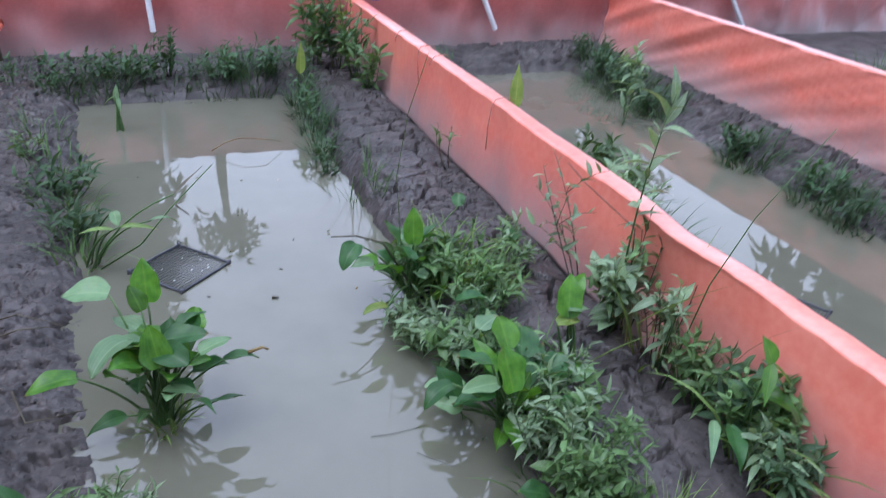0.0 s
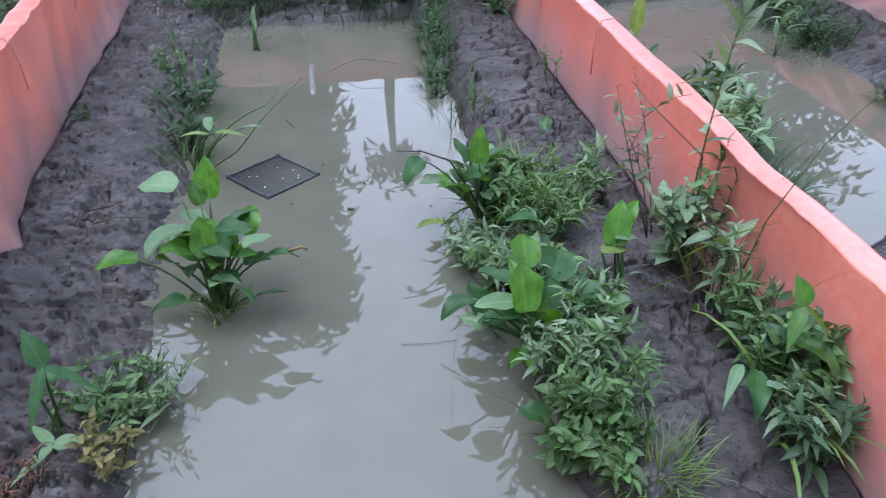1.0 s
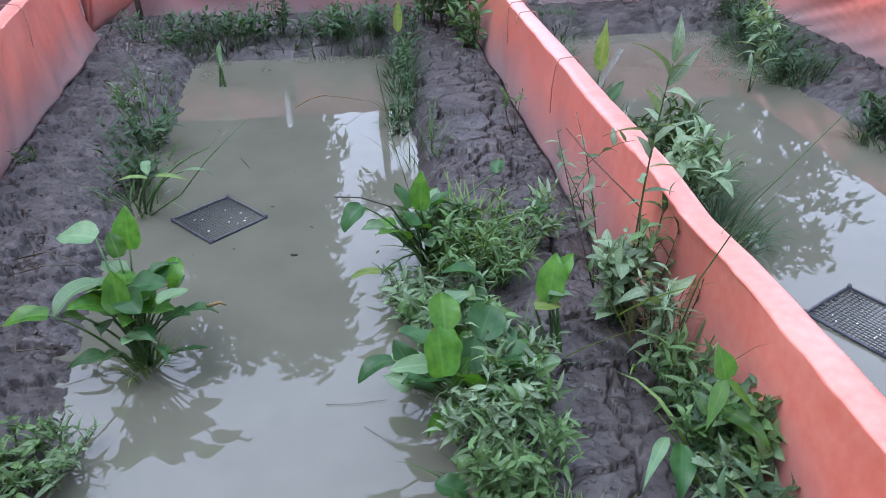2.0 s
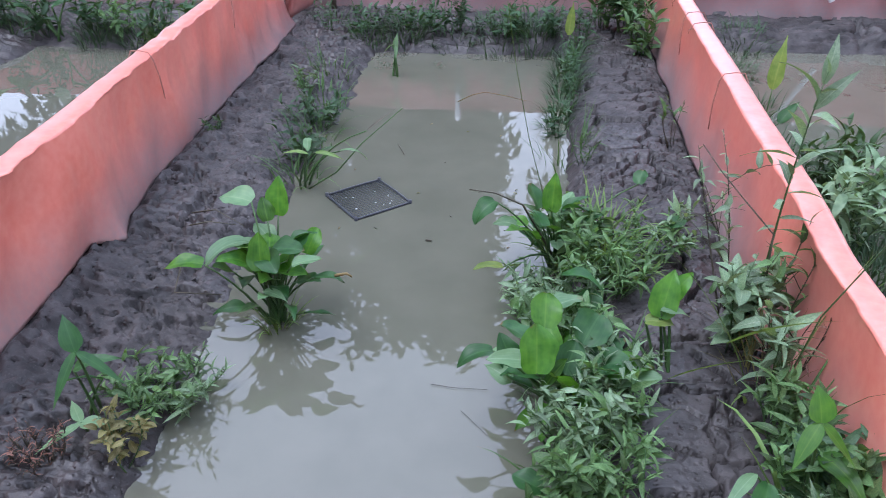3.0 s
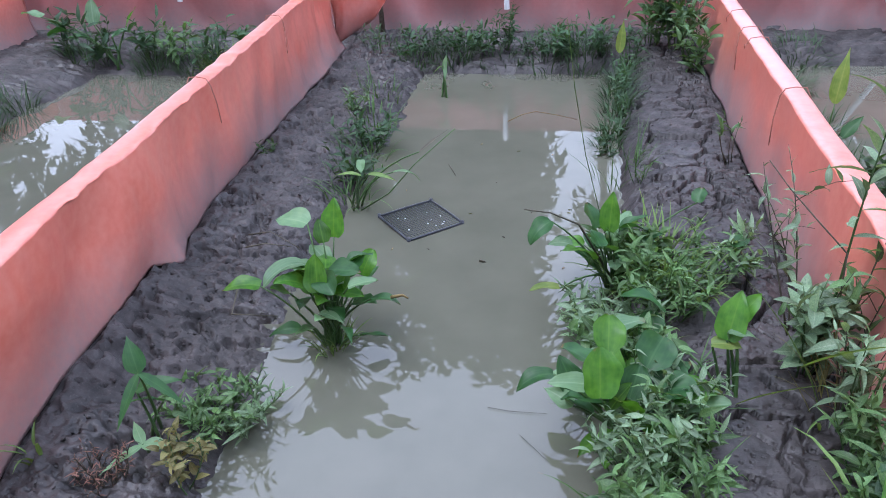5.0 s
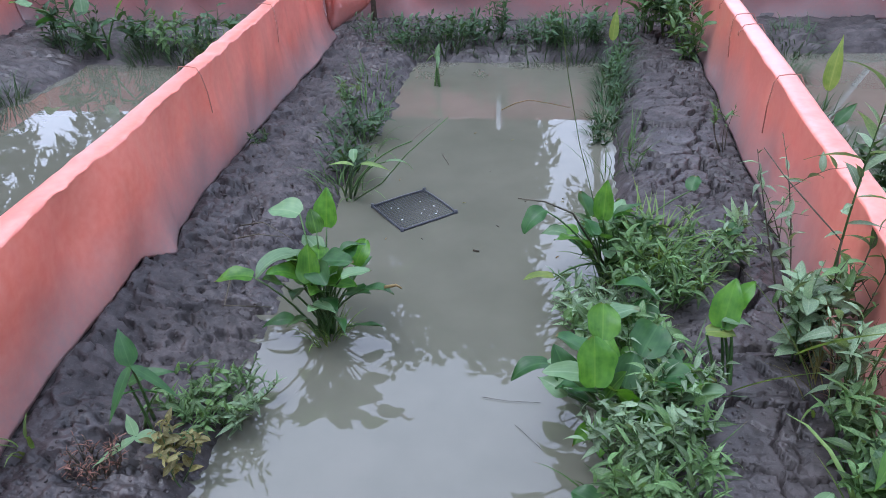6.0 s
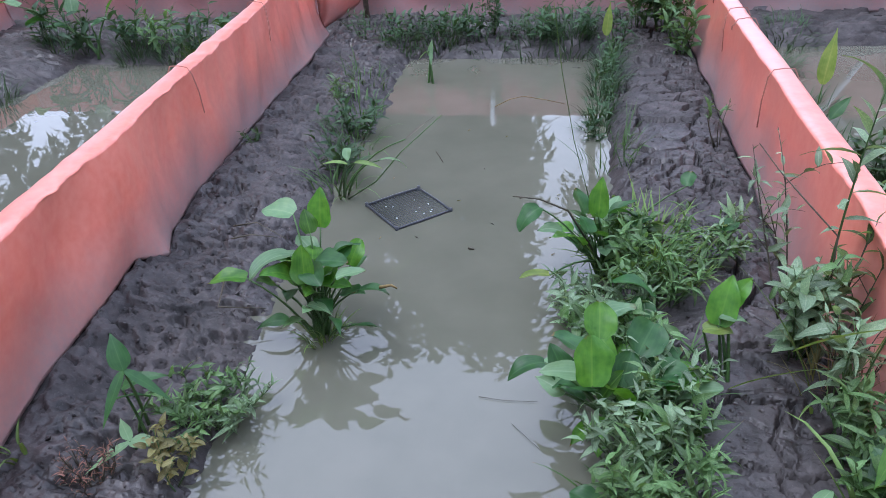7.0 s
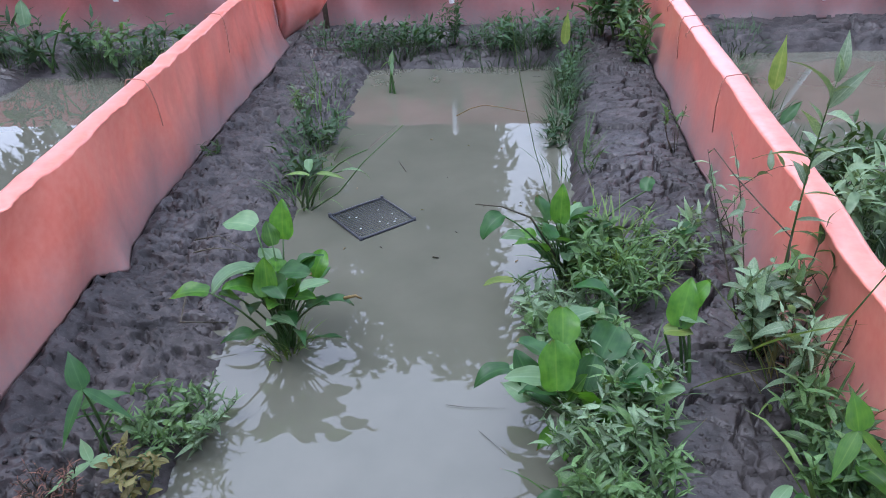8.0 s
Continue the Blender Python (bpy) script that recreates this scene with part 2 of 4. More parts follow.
def width_at(shape, u):
    if shape == "ovate":
        return max(0.03, math.sin(math.pi * min(1, 0.06 + 0.94 * u) ** 0.72) ** 0.75)
    if shape == "round":
        return max(0.03, (1 - (2 * u - 0.92) ** 2 / 1.18) if u < 0.98 else 0.05) ** 0.6
    if shape == "lance":
        return max(0.02, math.sin(math.pi * (0.03 + 0.97 * u) ** 0.62) ** 1.15)
    return max(0.02, (1 - u) ** 0.6 * min(1, 0.45 + 4 * u))  # blade of grass


def blade(bm, p, heading, pitch, length, width, shape="ovate", droop=25.0, cup=0.25, roll=0.0, nu=8, nv=4, wave=0.0, seed=0.0):
    """A leaf from its foot p; heading: degrees from +y towards +x; pitch: degrees that it rises; droop: degrees it bends down."""
    p = Vector(p)
    hd = radians(heading)
    out = Vector((math.sin(hd), math.cos(hd), 0))
    up = Vector((0, 0, 1))
    side = out.cross(up)
    layer = bm.loops.layers.uv.get("leaf") or bm.loops.layers.uv.new("leaf")
    spots = {}
    rows = []
    for i in range(nu + 1):
        u = i / nu
        a = radians(pitch - droop * u)
        f = out * math.cos(a) + up * math.sin(a)
        n = up * math.cos(a) - out * math.sin(a)
        s = side * math.cos(radians(roll)) + n * math.sin(radians(roll))
        nn = n * math.cos(radians(roll)) - side * math.sin(radians(roll))
        w = 0.5 * width * width_at(shape, u) * (1 + wave * math.sin(13 * u + 3 * seed))
        row = []
        for j in range(nv + 1):
            v = 2 * j / nv - 1
            lift = cup * w * abs(v) ** 1.4 + wave * width * math.sin(9 * u + 2.5 * v + seed) * abs(v)
            vert = bm.verts.new(p + s * (w * v) + nn * lift)
            row.append(vert)
            spots[vert] = (u, 0.5 + 0.5 * v)
        rows.append(row)
        p = p + f * (length / nu)
    for a, b in zip(rows, rows[1:]):
        for j in range(nv):
            f = bm.faces.new((a[j], a[j + 1], b[j + 1], b[j]))
            for loop in f.loops:
                loop[layer].uv = spots[loop.vert]


def way(heading, pitch):
    h, q = radians(heading), radians(pitch)
    return Vector((math.sin(h) * math.cos(q), math.cos(h) * math.cos(q), math.sin(q)))


def n3(x, y, z=0.0):
    return noise.noise(Vector((x, y, z)))


# ---- ground: mud banks round the ponds, one sheet to the horizon ----
def left_in(y):
    return -0.92 - 0.105 * y


def left_foot(y):
    """How far the hem creeps over the bank; below nought it is tucked in."""
    run = np.interp(y, (1.2, 2.1, 2.6, 3.12, 3.27, 3.42, 4.1, 4.7, 5.3, 6.4), (0.0, 0.01, 0.005, 0.005, 0.07, 0.015, 0.0, 0.02, 0.045, 0.085))
    return float(run) + 0.014 * n3(y * 3.2, 4.4)


def left_heap(y):
    """Mud heaped against the left wall, in metres above the bank; works on arrays too."""
    return np.interp(y, (1.2, 2.1, 2.5, 3.13, 3.27, 3.42, 4.1, 4.7, 9.0), (0.0, 0.015, 0.066, 0.072, 0.008, 0.02, 0.012, 0.0, 0.0))


def right_in(y):
    return 1.092


def right_foot(y):
    return 0.042 + 0.02 * n3(y * 2.6, 8.1)


def spaced(stops):
    """Coordinates from (start, step) stops up to the last start."""
    out = []
    for (a, step), (b, _) in zip(stops, stops[1:]):
        n = max(1, round((b - a) / step))
        out += [a + (b - a) * i / n for i in range(n)]
    return np.array(out + [stops[-1][0]])


GX = spaced([(-400, 80), (-80, 15), (-20, 3), (-8, 0.4), (-4.6, 0.035), (-1.60, 0.0072), (-0.55, 0.05), (0.36, 0.0055), (1.10, 0.045), (2.5, 0.022), (3.6, 0.06), (6, 0.5), (9, 3), (21, 12), (81, 80), (401, 1)])
GY = spaced([(-400, 80), (-80, 15), (-20, 3), (-3, 0.5), (0.9, 0.05), (1.75, 0.0062), (3.6, 0.0080), (5.2, 0.0105), (7.1, 0.1), (8, 0.6), (12, 3), (24, 12), (84, 80), (404, 1)])
XX, YY = np.meshgrid(GX, GY)


def lattice(ix, iy, k):
    """Repeatable random numbers for integer cells."""
    h = np.sin(ix * 127.1 + iy * 311.7 + k * 74.7) * 43758.5453
    return h - np.floor(h)


def smooth_noise(x, y, k):
    ix, iy = np.floor(x), np.floor(y)
    fx, fy = x - ix, y - iy
    fx, fy = fx * fx * (3 - 2 * fx), fy * fy * (3 - 2 * fy)
    a, b = lattice(ix, iy, k), lattice(ix + 1, iy, k)
    c, d = lattice(ix, iy + 1, k), lattice(ix + 1, iy + 1, k)
    return (a * (1 - fx) + b * fx) * (1 - fy) + (c * (1 - fx) + d * fx) * fy - 0.5


def fractal(x, y, k, octaves=4):
    return sum(smooth_noise(x * 2.03 ** i + 7 * i, y * 2.03 ** i - 3 * i, k + i) / 2 ** i for i in range(octaves))


def cell_edges(x, y, k):
    """Distance to the borders of scattered cells: drying cracks; and a number for each cell."""
    ix, iy = np.floor(x), np.floor(y)
    pts = []
    for i in (-1, 0, 1):
        for j in (-1, 0, 1):
            px = ix + i + 0.12 + 0.76 * lattice(ix + i, iy + j, k)
            py = iy + j + 0.12 + 0.76 * lattice(ix + i, iy + j, k + 5)
            pts.append((np.hypot(px - x, py - y), lattice(ix + i, iy + j, k + 9)))
    d = np.stack([p[0] for p in pts])
    c = np.stack([p[1] for p in pts])
    order = np.argsort(d, axis=0)
    d1, d2 = np.take_along_axis(d, order[:1], 0)[0], np.take_along_axis(d, order[1:2], 0)[0]
    return d2 - d1, np.take_along_axis(c, order[:1], 0)[0]


def step01(a, b, v):
    t = np.clip((v - a) / (b - a), 0, 1)
    return t * t * (3 - 2 * t)


WOBX = 0.05 * fractal(XX * 2.2, YY * 2.2, 1) + 0.03 * fractal(XX * 9, YY * 9, 4, 3)
WOBY = 0.06 * fractal(XX * 2.4, YY * 2.4, 11) + 0.03 * fractal(XX * 9, YY * 9, 14, 3)
# waterline of each pond: left, right, near and far shore
near_left = -0.76 + 0.12 * step01(3.2, 2.2, YY)
SHORES = [
    (-3.36 + 0 * YY, -2.0 - 0.08 * (YY - 4), 1.6, 6.02),
    (near_left - 0.10 * step01(5.0, 6.0, YY), 0.46 + 0.05 * step01(3.6, 4.6, YY), 1.55, 6.14),
    (1.62 + 0 * YY, 2.88 + 0 * YY, 1.6, 6.38),
]
depth = np.full(XX.shape, -9.0)  # metres inside a pond
for xa, xb, ya, yb in SHORES:
    inside = np.minimum(np.minimum(XX - xa + WOBX, xb - XX + WOBX), np.minimum(YY - ya + WOBY, yb - YY + WOBY))
    depth = np.maximum(depth, inside)
bank = -depth
rightness = step01(-0.2, 0.3, XX) * step01(1.3, 1.1, XX)
farness = step01(6.0, 6.25, YY)
rise = np.maximum(rightness, 0.7 * farness)
shelf = np.where(bank > 0, 0.125 * (1 - np.exp(-bank / (0.20 - 0.13 * rise))), np.maximum(-0.25, 1.3 * bank))
clods = np.abs(fractal(XX * 13.0, YY * 16.0, 37, 4))
crumbs = np.abs(fractal(XX * 31.0, YY * 38.0, 45, 3))
lumps = 0.050 * fractal(XX * 3.1, YY * 3.1, 21, 3) + 0.016 * fractal(XX * 8.0, YY * 8.0, 31, 3) + (0.010 + 0.030 * step01(0.0, 0.25, fractal(XX * 2.6, YY * 3.4, 33, 2))) * (np.minimum(clods, 0.16) - 0.10) + 0.030 * (np.minimum(crumbs, 0.2) - 0.12) + 0.011 * fractal(XX * 70.0, YY * 76.0, 47, 2)
pits = (-0.030 * step01(0.22, 0.30, fractal(XX * 9.5 + 3, YY * 12.5, 51, 3)) - 0.026 * step01(0.20, 0.28, fractal(XX * 30 + 3, YY * 36, 55, 2))) * (1 - rightness)
dry = np.clip(step01(0.03, 0.10, bank) * np.maximum(rightness, np.maximum(0.8 * farness, step01(2.9, 3.1, XX))), 0, 1)
warpx, warpy = XX + 0.05 * fractal(XX * 9, YY * 9, 61, 4), YY + 0.05 * fractal(XX * 9, YY * 9, 71, 4)
edge1, cell1 = cell_edges(warpx * 4.6, warpy * 7.4, 81)
edge2, cell2 = cell_edges(warpx * 12.5, warpy * 17.0, 91)
deep = step01(-0.14, 0.06, fractal(XX * 3.7, YY * 3.7, 101, 2) + 0.10)
cracks = -0.10 * step01(0.085, 0.05, edge1) * deep - 0.040 * step01(0.11, 0.06, edge2) * step01(0.0, 0.12, fractal(XX * 5, YY * 5, 111, 3))
plates = 0.026 * (cell1 - 0.5) + 0.008 * (cell2 - 0.5)
fade = step01(5.4, 4.4, np.abs(XX)) * step01(7.6, 7.0, YY) * step01(0.6, 1.3, YY)
calm = 0.12 + 0.88 * step01(2.5, 3.0, YY)  # the near bank is smoother, with few fine cracks
cracks, plates = cracks * calm, plates * calm
ZZ = shelf + fade * (step01(-0.03, 0.06, bank) * (lumps * (1 - 0.60 * dry - 0.22 * dry * step01(3.0, 2.6, YY)) + pits) + dry * (cracks + plates))


def gash(points, width, drop):
    """Opens one long crack along a line of plan points."""
    d = np.full(XX.shape, 9.0)
    for (ax, ay), (bx, by) in zip(points, points[1:]):
        vx, vy = bx - ax, by - ay
        t = np.clip(((warpx - ax) * vx + (warpy - ay) * vy) / (vx * vx + vy * vy), 0, 1)
        d = np.minimum(d, np.hypot(warpx - ax - t * vx, warpy - ay - t * vy))
    return -drop * step01(width * 0.66, width * 0.36, d)


for line, width, drop in (
        ([(0.76, 2.87), (0.90, 2.90), (1.03, 2.88)], 0.022, 0.08),
        ([(0.56, 2.42), (0.72, 2.45), (0.83, 2.40), (0.99, 2.42)], 0.014, 0.06),
        ([(0.80, 2.41), (0.81, 2.25), (0.74, 2.12)], 0.012, 0.05),
        ([(0.90, 2.22), (0.98, 2.17), (1.06, 2.12)], 0.012, 0.05),
        ([(0.70, 2.62), (0.78, 2.68), (0.88, 2.63), (0.99, 2.67)], 0.012, 0.05),
        ([(0.88, 2.63), (0.93, 2.55), (1.02, 2.57)], 0.012, 0.045),
        ([(0.86, 2.62), (0.83, 2.52), (0.85, 2.43)], 0.011, 0.04),
        ([(0.66, 2.26), (0.76, 2.30), (0.80, 2.33)], 0.010, 0.035),
        ([(-0.98, 2.43), (-0.88, 2.47), (-0.80, 2.42)], 0.013, 0.04),
        ([(-0.94, 2.36), (-0.86, 2.28), (-0.80, 2.30)], 0.012, 0.04)):
    ZZ += gash(line, width, drop)
# the ground lies a finger's width below the hems of the tarpaulins
hem_y = np.linspace(1.2, 7.0, 300)
hem_l = np.interp(YY, hem_y, [left_in(v) + left_foot(v) for v in hem_y])
hem_r = np.interp(YY, hem_y, [right_in(v) - right_foot(v) for v in hem_y])
along = (YY > 1.2) & (YY < 6.9)
ZZ += left_heap(YY) * np.exp(-(np.maximum(XX - hem_l, 0) / 0.16) ** 2) * (XX < -0.6) * (XX > hem_l - 0.05)
for gap, wide, heap in ((XX - hem_l, 0.25, left_heap(YY)), (hem_r - XX, 0.12, 0.0)):
    near = along & (gap > -wide) & (gap < 0.2)
    ZZ = np.where(near, np.minimum(ZZ, 0.092 + heap + 0.030 * fractal(XX * 9, YY * 9, 121, 3) + 0.020 * step01(0.0, 0.02, gap) + 0.35 * np.maximum(gap, 0)), ZZ)
gv = np.stack([XX.ravel(), YY.ravel(), ZZ.ravel()], 1).tolist()
ground = new("ground", grid_mesh("ground", gv, len(GY), len(GX), MUD))
tagged(ground, "dark wet mud banks, trodden and cracked into drying plates", "mud", kind="structure")


def ground_z(x, y):
    i, j = int(np.clip(np.searchsorted(GY, y), 1, len(GY) - 1)), int(np.clip(np.searchsorted(GX, x), 1, len(GX) - 1))
    return float(ZZ[i, j])


# loose crumbs and clods of mud
rc = random.Random(19)
bm = bmesh.new()
for k in range(1100):
    left = k % 2
    y = 1.9 + 4.4 * rc.random() ** 1.4
    x = rc.uniform(left_in(y) + 0.1, -0.72) if left else rc.uniform(0.56, 1.02)
    z = ground_z(x, y)
    if z < 0.03 or (not left and y < 3.0):
        continue
    r = 0.0025 + 0.007 * rc.random() ** 3
    m = pose(x, y, z, rc.uniform(-25, 25), rc.uniform(-25, 25), rc.uniform(0, 360)) @ Matrix.Diagonal((r * rc.uniform(0.9, 1.9), r, r * rc.uniform(0.4, 0.7), 1))
    made = bmesh.ops.create_icosphere(bm, subdivisions=1, radius=1.0, matrix=m)
    for v in made["verts"]:
        v.co += 0.3 * r * Vector((rc.uniform(-1, 1), rc.uniform(-1, 1), rc.uniform(-1, 1)))
tagged(part("mud_crumbs", bm, MUD), "loose crumbs and small clods of mud strewn over the banks", "mud crumbs", kind="stuff")


for k, (xa, xb) in enumerate(((-4.2, -1.5), (-1.25, 0.99), (1.25, 3.4)), 1):
    bm = bmesh.new()
    quad = [bm.verts.new(p) for p in ((xa, 1.2, 0), (xb, 1.2, 0), (xb, 6.85, 0), (xa, 6.85, 0))]
    bm.faces.new(quad)
    tagged(part("water", bm, WATER), "still murky grey-brown pond water mirroring sky and leaves", "water", kind="structure")


# ---- tarpaulin walls ----
def tarp_wall(label, line, y0, y1, height, thick, foot, folds="upright", step=0.02, seed=0.0, turn=None, side=1, slack=1.0, cloth=None, dent=None, lean=False, heap=None):
    """Tarpaulin draped over a low board wall: one closed skin along y. line(y): its inner face; foot(y): how far the hem creeps out."""
    ys = np.linspace(y0, y1, max(2, int((y1 - y0) / step)))
    inner = [0.0, 0.03, 0.07, 0.12, 0.18, 0.25, 0.32, 0.40, 0.48, 0.56, 0.64, 0.72, 0.80, 0.88, 0.94, 0.978, 0.993]
    verts, cols = [], 0
    for y in ys:
        y = float(y)
        h = height + 0.006 * n3(y * 1.7, seed) + slack * 0.006 * n3(y * 9, seed + 3)
        if dent:
            h -= 0.022 * math.exp(-((y - dent[0]) / (dent[2] * 0.8)) ** 2)
        hem = 0.099 + 0.010 * n3(y * 3.1, seed + 9) + (float(heap(y)) if heap else 0.0)
        ring = []
        for s in inner:
            z = hem + (h - hem) * s
            creep = foot(y) * (1 - s) ** 1.3 if lean else foot(y) * (1 - s / 0.5) ** 2 if s < 0.5 else 0.0
            if folds == "slanted":
                q = y * 0.8 + z * 1.9
                w = 0.055 * abs(n3(q * 4.5, y * 0.5, seed)) + 0.020 * n3(q * 10, y * 0.8, seed + 5)
            else:
                w = 0.030 * n3(y * 2.3, z * 2.0, seed) + 0.014 * n3(y * 5.5, z * 3.2, seed + 5) + 0.004 * n3(y * 17, z * 9, seed + 8)
            if dent:
                w += dent[1] * math.exp(-((y - dent[0]) / dent[2]) ** 2) * min(1, 2.2 * s) / slack
            ring.append((-creep + w * slack * (0.25 + 0.75 * math.sin(math.pi * min(1, 0.08 + s * 0.85))), z))
        lip = slack * (0.014 * n3(y * 9, seed + 12) + 0.010 * n3(y * 21, seed + 14))
        ring += [(0.002 + lip, h - 0.001), (0.010 + lip, h + 0.003)]
        ring += [(thick * 0.35, h + 0.004 + 0.004 * n3(y * 6, seed + 20)), (thick * 0.7, h + 0.004), (thick - 0.016, h + 0.001), (thick - 0.003, h - 0.012)]
        for s in (0.93, 0.8, 0.6, 0.4, 0.2, 0.0):
            z = hem + (h - hem) * s
            ring.append((thick + 0.012 * n3(y * 2.9, z * 3, seed + 30) + 0.03 * (1 - s) ** 3, z))
        cols = len(ring)
        verts += [(line(y) + side * u, y, z) for u, z in ring]
    me = grid_mesh("tarpaulin_wall", verts, len(ys), cols, cloth or TARP, closed=True)
    bm = bmesh.new()
    bm.from_mesh(me)
    bm.verts.ensure_lookup_table()
    bm.faces.new([bm.verts[k] for k in range(cols)])
    bm.faces.new([bm.verts[(len(ys) - 1) * cols + k] for k in range(cols)][::-1])
    bmesh.ops.recalc_face_normals(bm, faces=bm.faces[:])
    bm.to_mesh(me)
    bm.free()
    ob = new("tarpaulin_wall", me)
    if turn is not None:
        ob.matrix_world = turn
    return tagged(ob, label, "pond wall", "tarpaulin walls between the ponds")


def twine(wall, line, y, height, thick, hang, skew=0.0, side=1):
    """A loop of twine over the top of a wall, hanging down its inner face."""
    x = line(y)
    bm = bmesh.new()
    pts = [(x - 0.016, y + skew * hang, height - hang), (x - 0.018, y + skew * hang * 0.5, height - hang * 0.5), (x - 0.010, y, height - 0.02), (x + 0.006, y, height + 0.012),
           (x + thick * 0.5, y + 0.01, height + 0.016), (x + thick - 0.01, y + 0.015, height + 0.012), (x + thick + 0.012, y + 0.015, height - 0.03), (x + thick + 0.02, y + 0.02, height - 0.2)]
    tube(bm, [(x + side * (px - x), py, pz) for px, py, pz in pts], 0.0024, sides=6)
    part("twine", bm, ROPE, wall, "thin tie of brownish twine")


wall_l = tarp_wall("salmon-orange tarpaulin wall, mud-stained foot, hem creeping over the bank", left_in, 1.25, 6.42, 0.605, 0.105, left_foot, seed=2.0, side=-1, slack=1.3, heap=left_heap)
wall_r = tarp_wall("salmon-orange tarpaulin wall with square top, creased and muddy below", right_in, 1.25, 6.80, 0.528, 0.102, right_foot, seed=11.0, slack=0.45, dent=(2.80, 0.05, 0.24), lean=True)
wall_rr = tarp_wall("bright orange tarpaulin wall pulled into slanting folds", lambda y: 3.43, 1.25, 6.80, 0.61, 0.11, lambda y: 0.03 + 0.02 * n3(y * 2, 1.1), "slanted", 0.03, 21.0)
wall_ll = tarp_wall("dull orange tarpaulin wall beyond the neighbouring pond", lambda y: -3.74 - 0.105 * y, 1.25, 6.80, 0.60, 0.105, lambda y: 0.03, "upright", 0.04, 31.0, side=-1)
tarp_wall("reddish-orange tarpaulin wall closing the far ends of the ponds", lambda y: 0.0, -9.5, 9.5, 0.72, 0.12, lambda y: 0.03 + 0.03 * n3(y * 1.8, 2.7), "upright", 0.025, 41.0, pose(0, 6.93, 0, 0, 0, -90) @ Matrix.Diagonal((-1, 1, 1, 1)), slack=1.8, cloth=TARP_SHADED)
tarp_wall("salmon-orange tarpaulin wall behind the camera's bank", lambda y: 0.0, -9.5, 9.5, 0.60, 0.11, lambda y: 0.02, "upright", 0.06, 51.0, pose(0, 1.1, 0, 0, 0, -90))

twine(wall_r, right_in, 4.17, 0.532, 0.102, 0.24, 0.05)
twine(wall_r, right_in, 5.20, 0.532, 0.102, 0.20, -0.25)
twine(wall_r, right_in, 5.60, 0.532, 0.102, 0.05)
twine(wall_r, right_in, 4.98, 0.532, 0.102, 0.04)
twine(wall_l, left_in, 3.97, 0.61, 0.105, 0.2, 0.1, -1)
twine(wall_l, left_in, 5.17, 0.61, 0.105, 0.2, -0.1, -1)

# loose end of the left wall's sheet, folded out towards the pond
bm = bmesh.new()
rows = []
for i in range(15):
    u = i / 14
    row = []
    for j in range(13):
        v = j / 12
        top, low = 0.62 - 0.04 * u, 0.12 + 0.24 * u ** 1.3
        z = top + (low - top) * v
        x = left_in(6.40) - 0.005 + 0.33 * u + 0.07 * u * math.exp(-((v - 0.75) / 0.22) ** 2) - 0.04 * math.sin(math.pi * v) * u + 0.022 * math.sin(7 * u + 3 * v)
        y = 6.38 + 0.30 * u + 0.05 * math.sin(9 * u + 2 * v) * (0.3 + v)
        row.append(bm.verts.new((x, y, z)))
    rows.append(row)
for a, b in zip(rows, rows[1:]):
    for j in range(12):
        bm.faces.new((a[j], a[j + 1], b[j + 1], b[j]))
bmesh.ops.solidify(bm, geom=bm.faces[:], thickness=0.004)
part("loose_flap", bm, TARP, wall_l, "loose folded end of the orange sheet")
bm = bmesh.new()
tube(bm, [(-1.33, 6.86, 0.05), (-1.335, 6.86, 0.4), (-1.33, 6.87, 0.78)], 0.022, 0.02, 8)
tagged(part("wooden_post", bm, BARK), "dark weathered wooden post against the far wall", "post")


# ---- water pipes over the far wall ----
def pvc_pipe(x, z, lean, material=PVC, r=0.021, label="white plastic water pipe hanging down the far tarpaulin"):
    bm = bmesh.new()
    y = 6.86
    pts = [(x, y, z), (x + lean * 0.5, y + 0.005, (z + 0.74) / 2), (x + lean, y + 0.01, 0.74), (x + lean, y + 0.05, 0.79), (x + lean, y + 0.14, 0.80), (x + lean, y + 0.22, 0.74)]
    tube(bm, pts, r, r, 12, caps=False)
    pipe = part("water_pipe", bm, material)
    # black sleeve inside the open end paints the shade of the hollow
    bm = bmesh.new()
    tube(bm, [(x, y, z - 0.0005), (x + lean * 0.3, y + 0.003, z + 0.15)], r * 0.82, r * 0.82, 12, caps=False)
    part("bore_shade", bm, TRAYM, pipe, "black sleeve standing for the shade inside the pipe")
    tagged(pipe, label, "pipe", "water pipes on the far wall")


for x, z, lean in ((-0.328, 0.29, -0.02), (2.40, 0.25, -0.25), (5.10, 0.22, -0.4), (-3.05, 0.37, 0.05)):
    pvc_pipe(x, z, lean)
pvc_pipe(1.33, 0.50, 0.0, BLUE, 0.03, "blue plastic pipe end on the far tarpaulin")


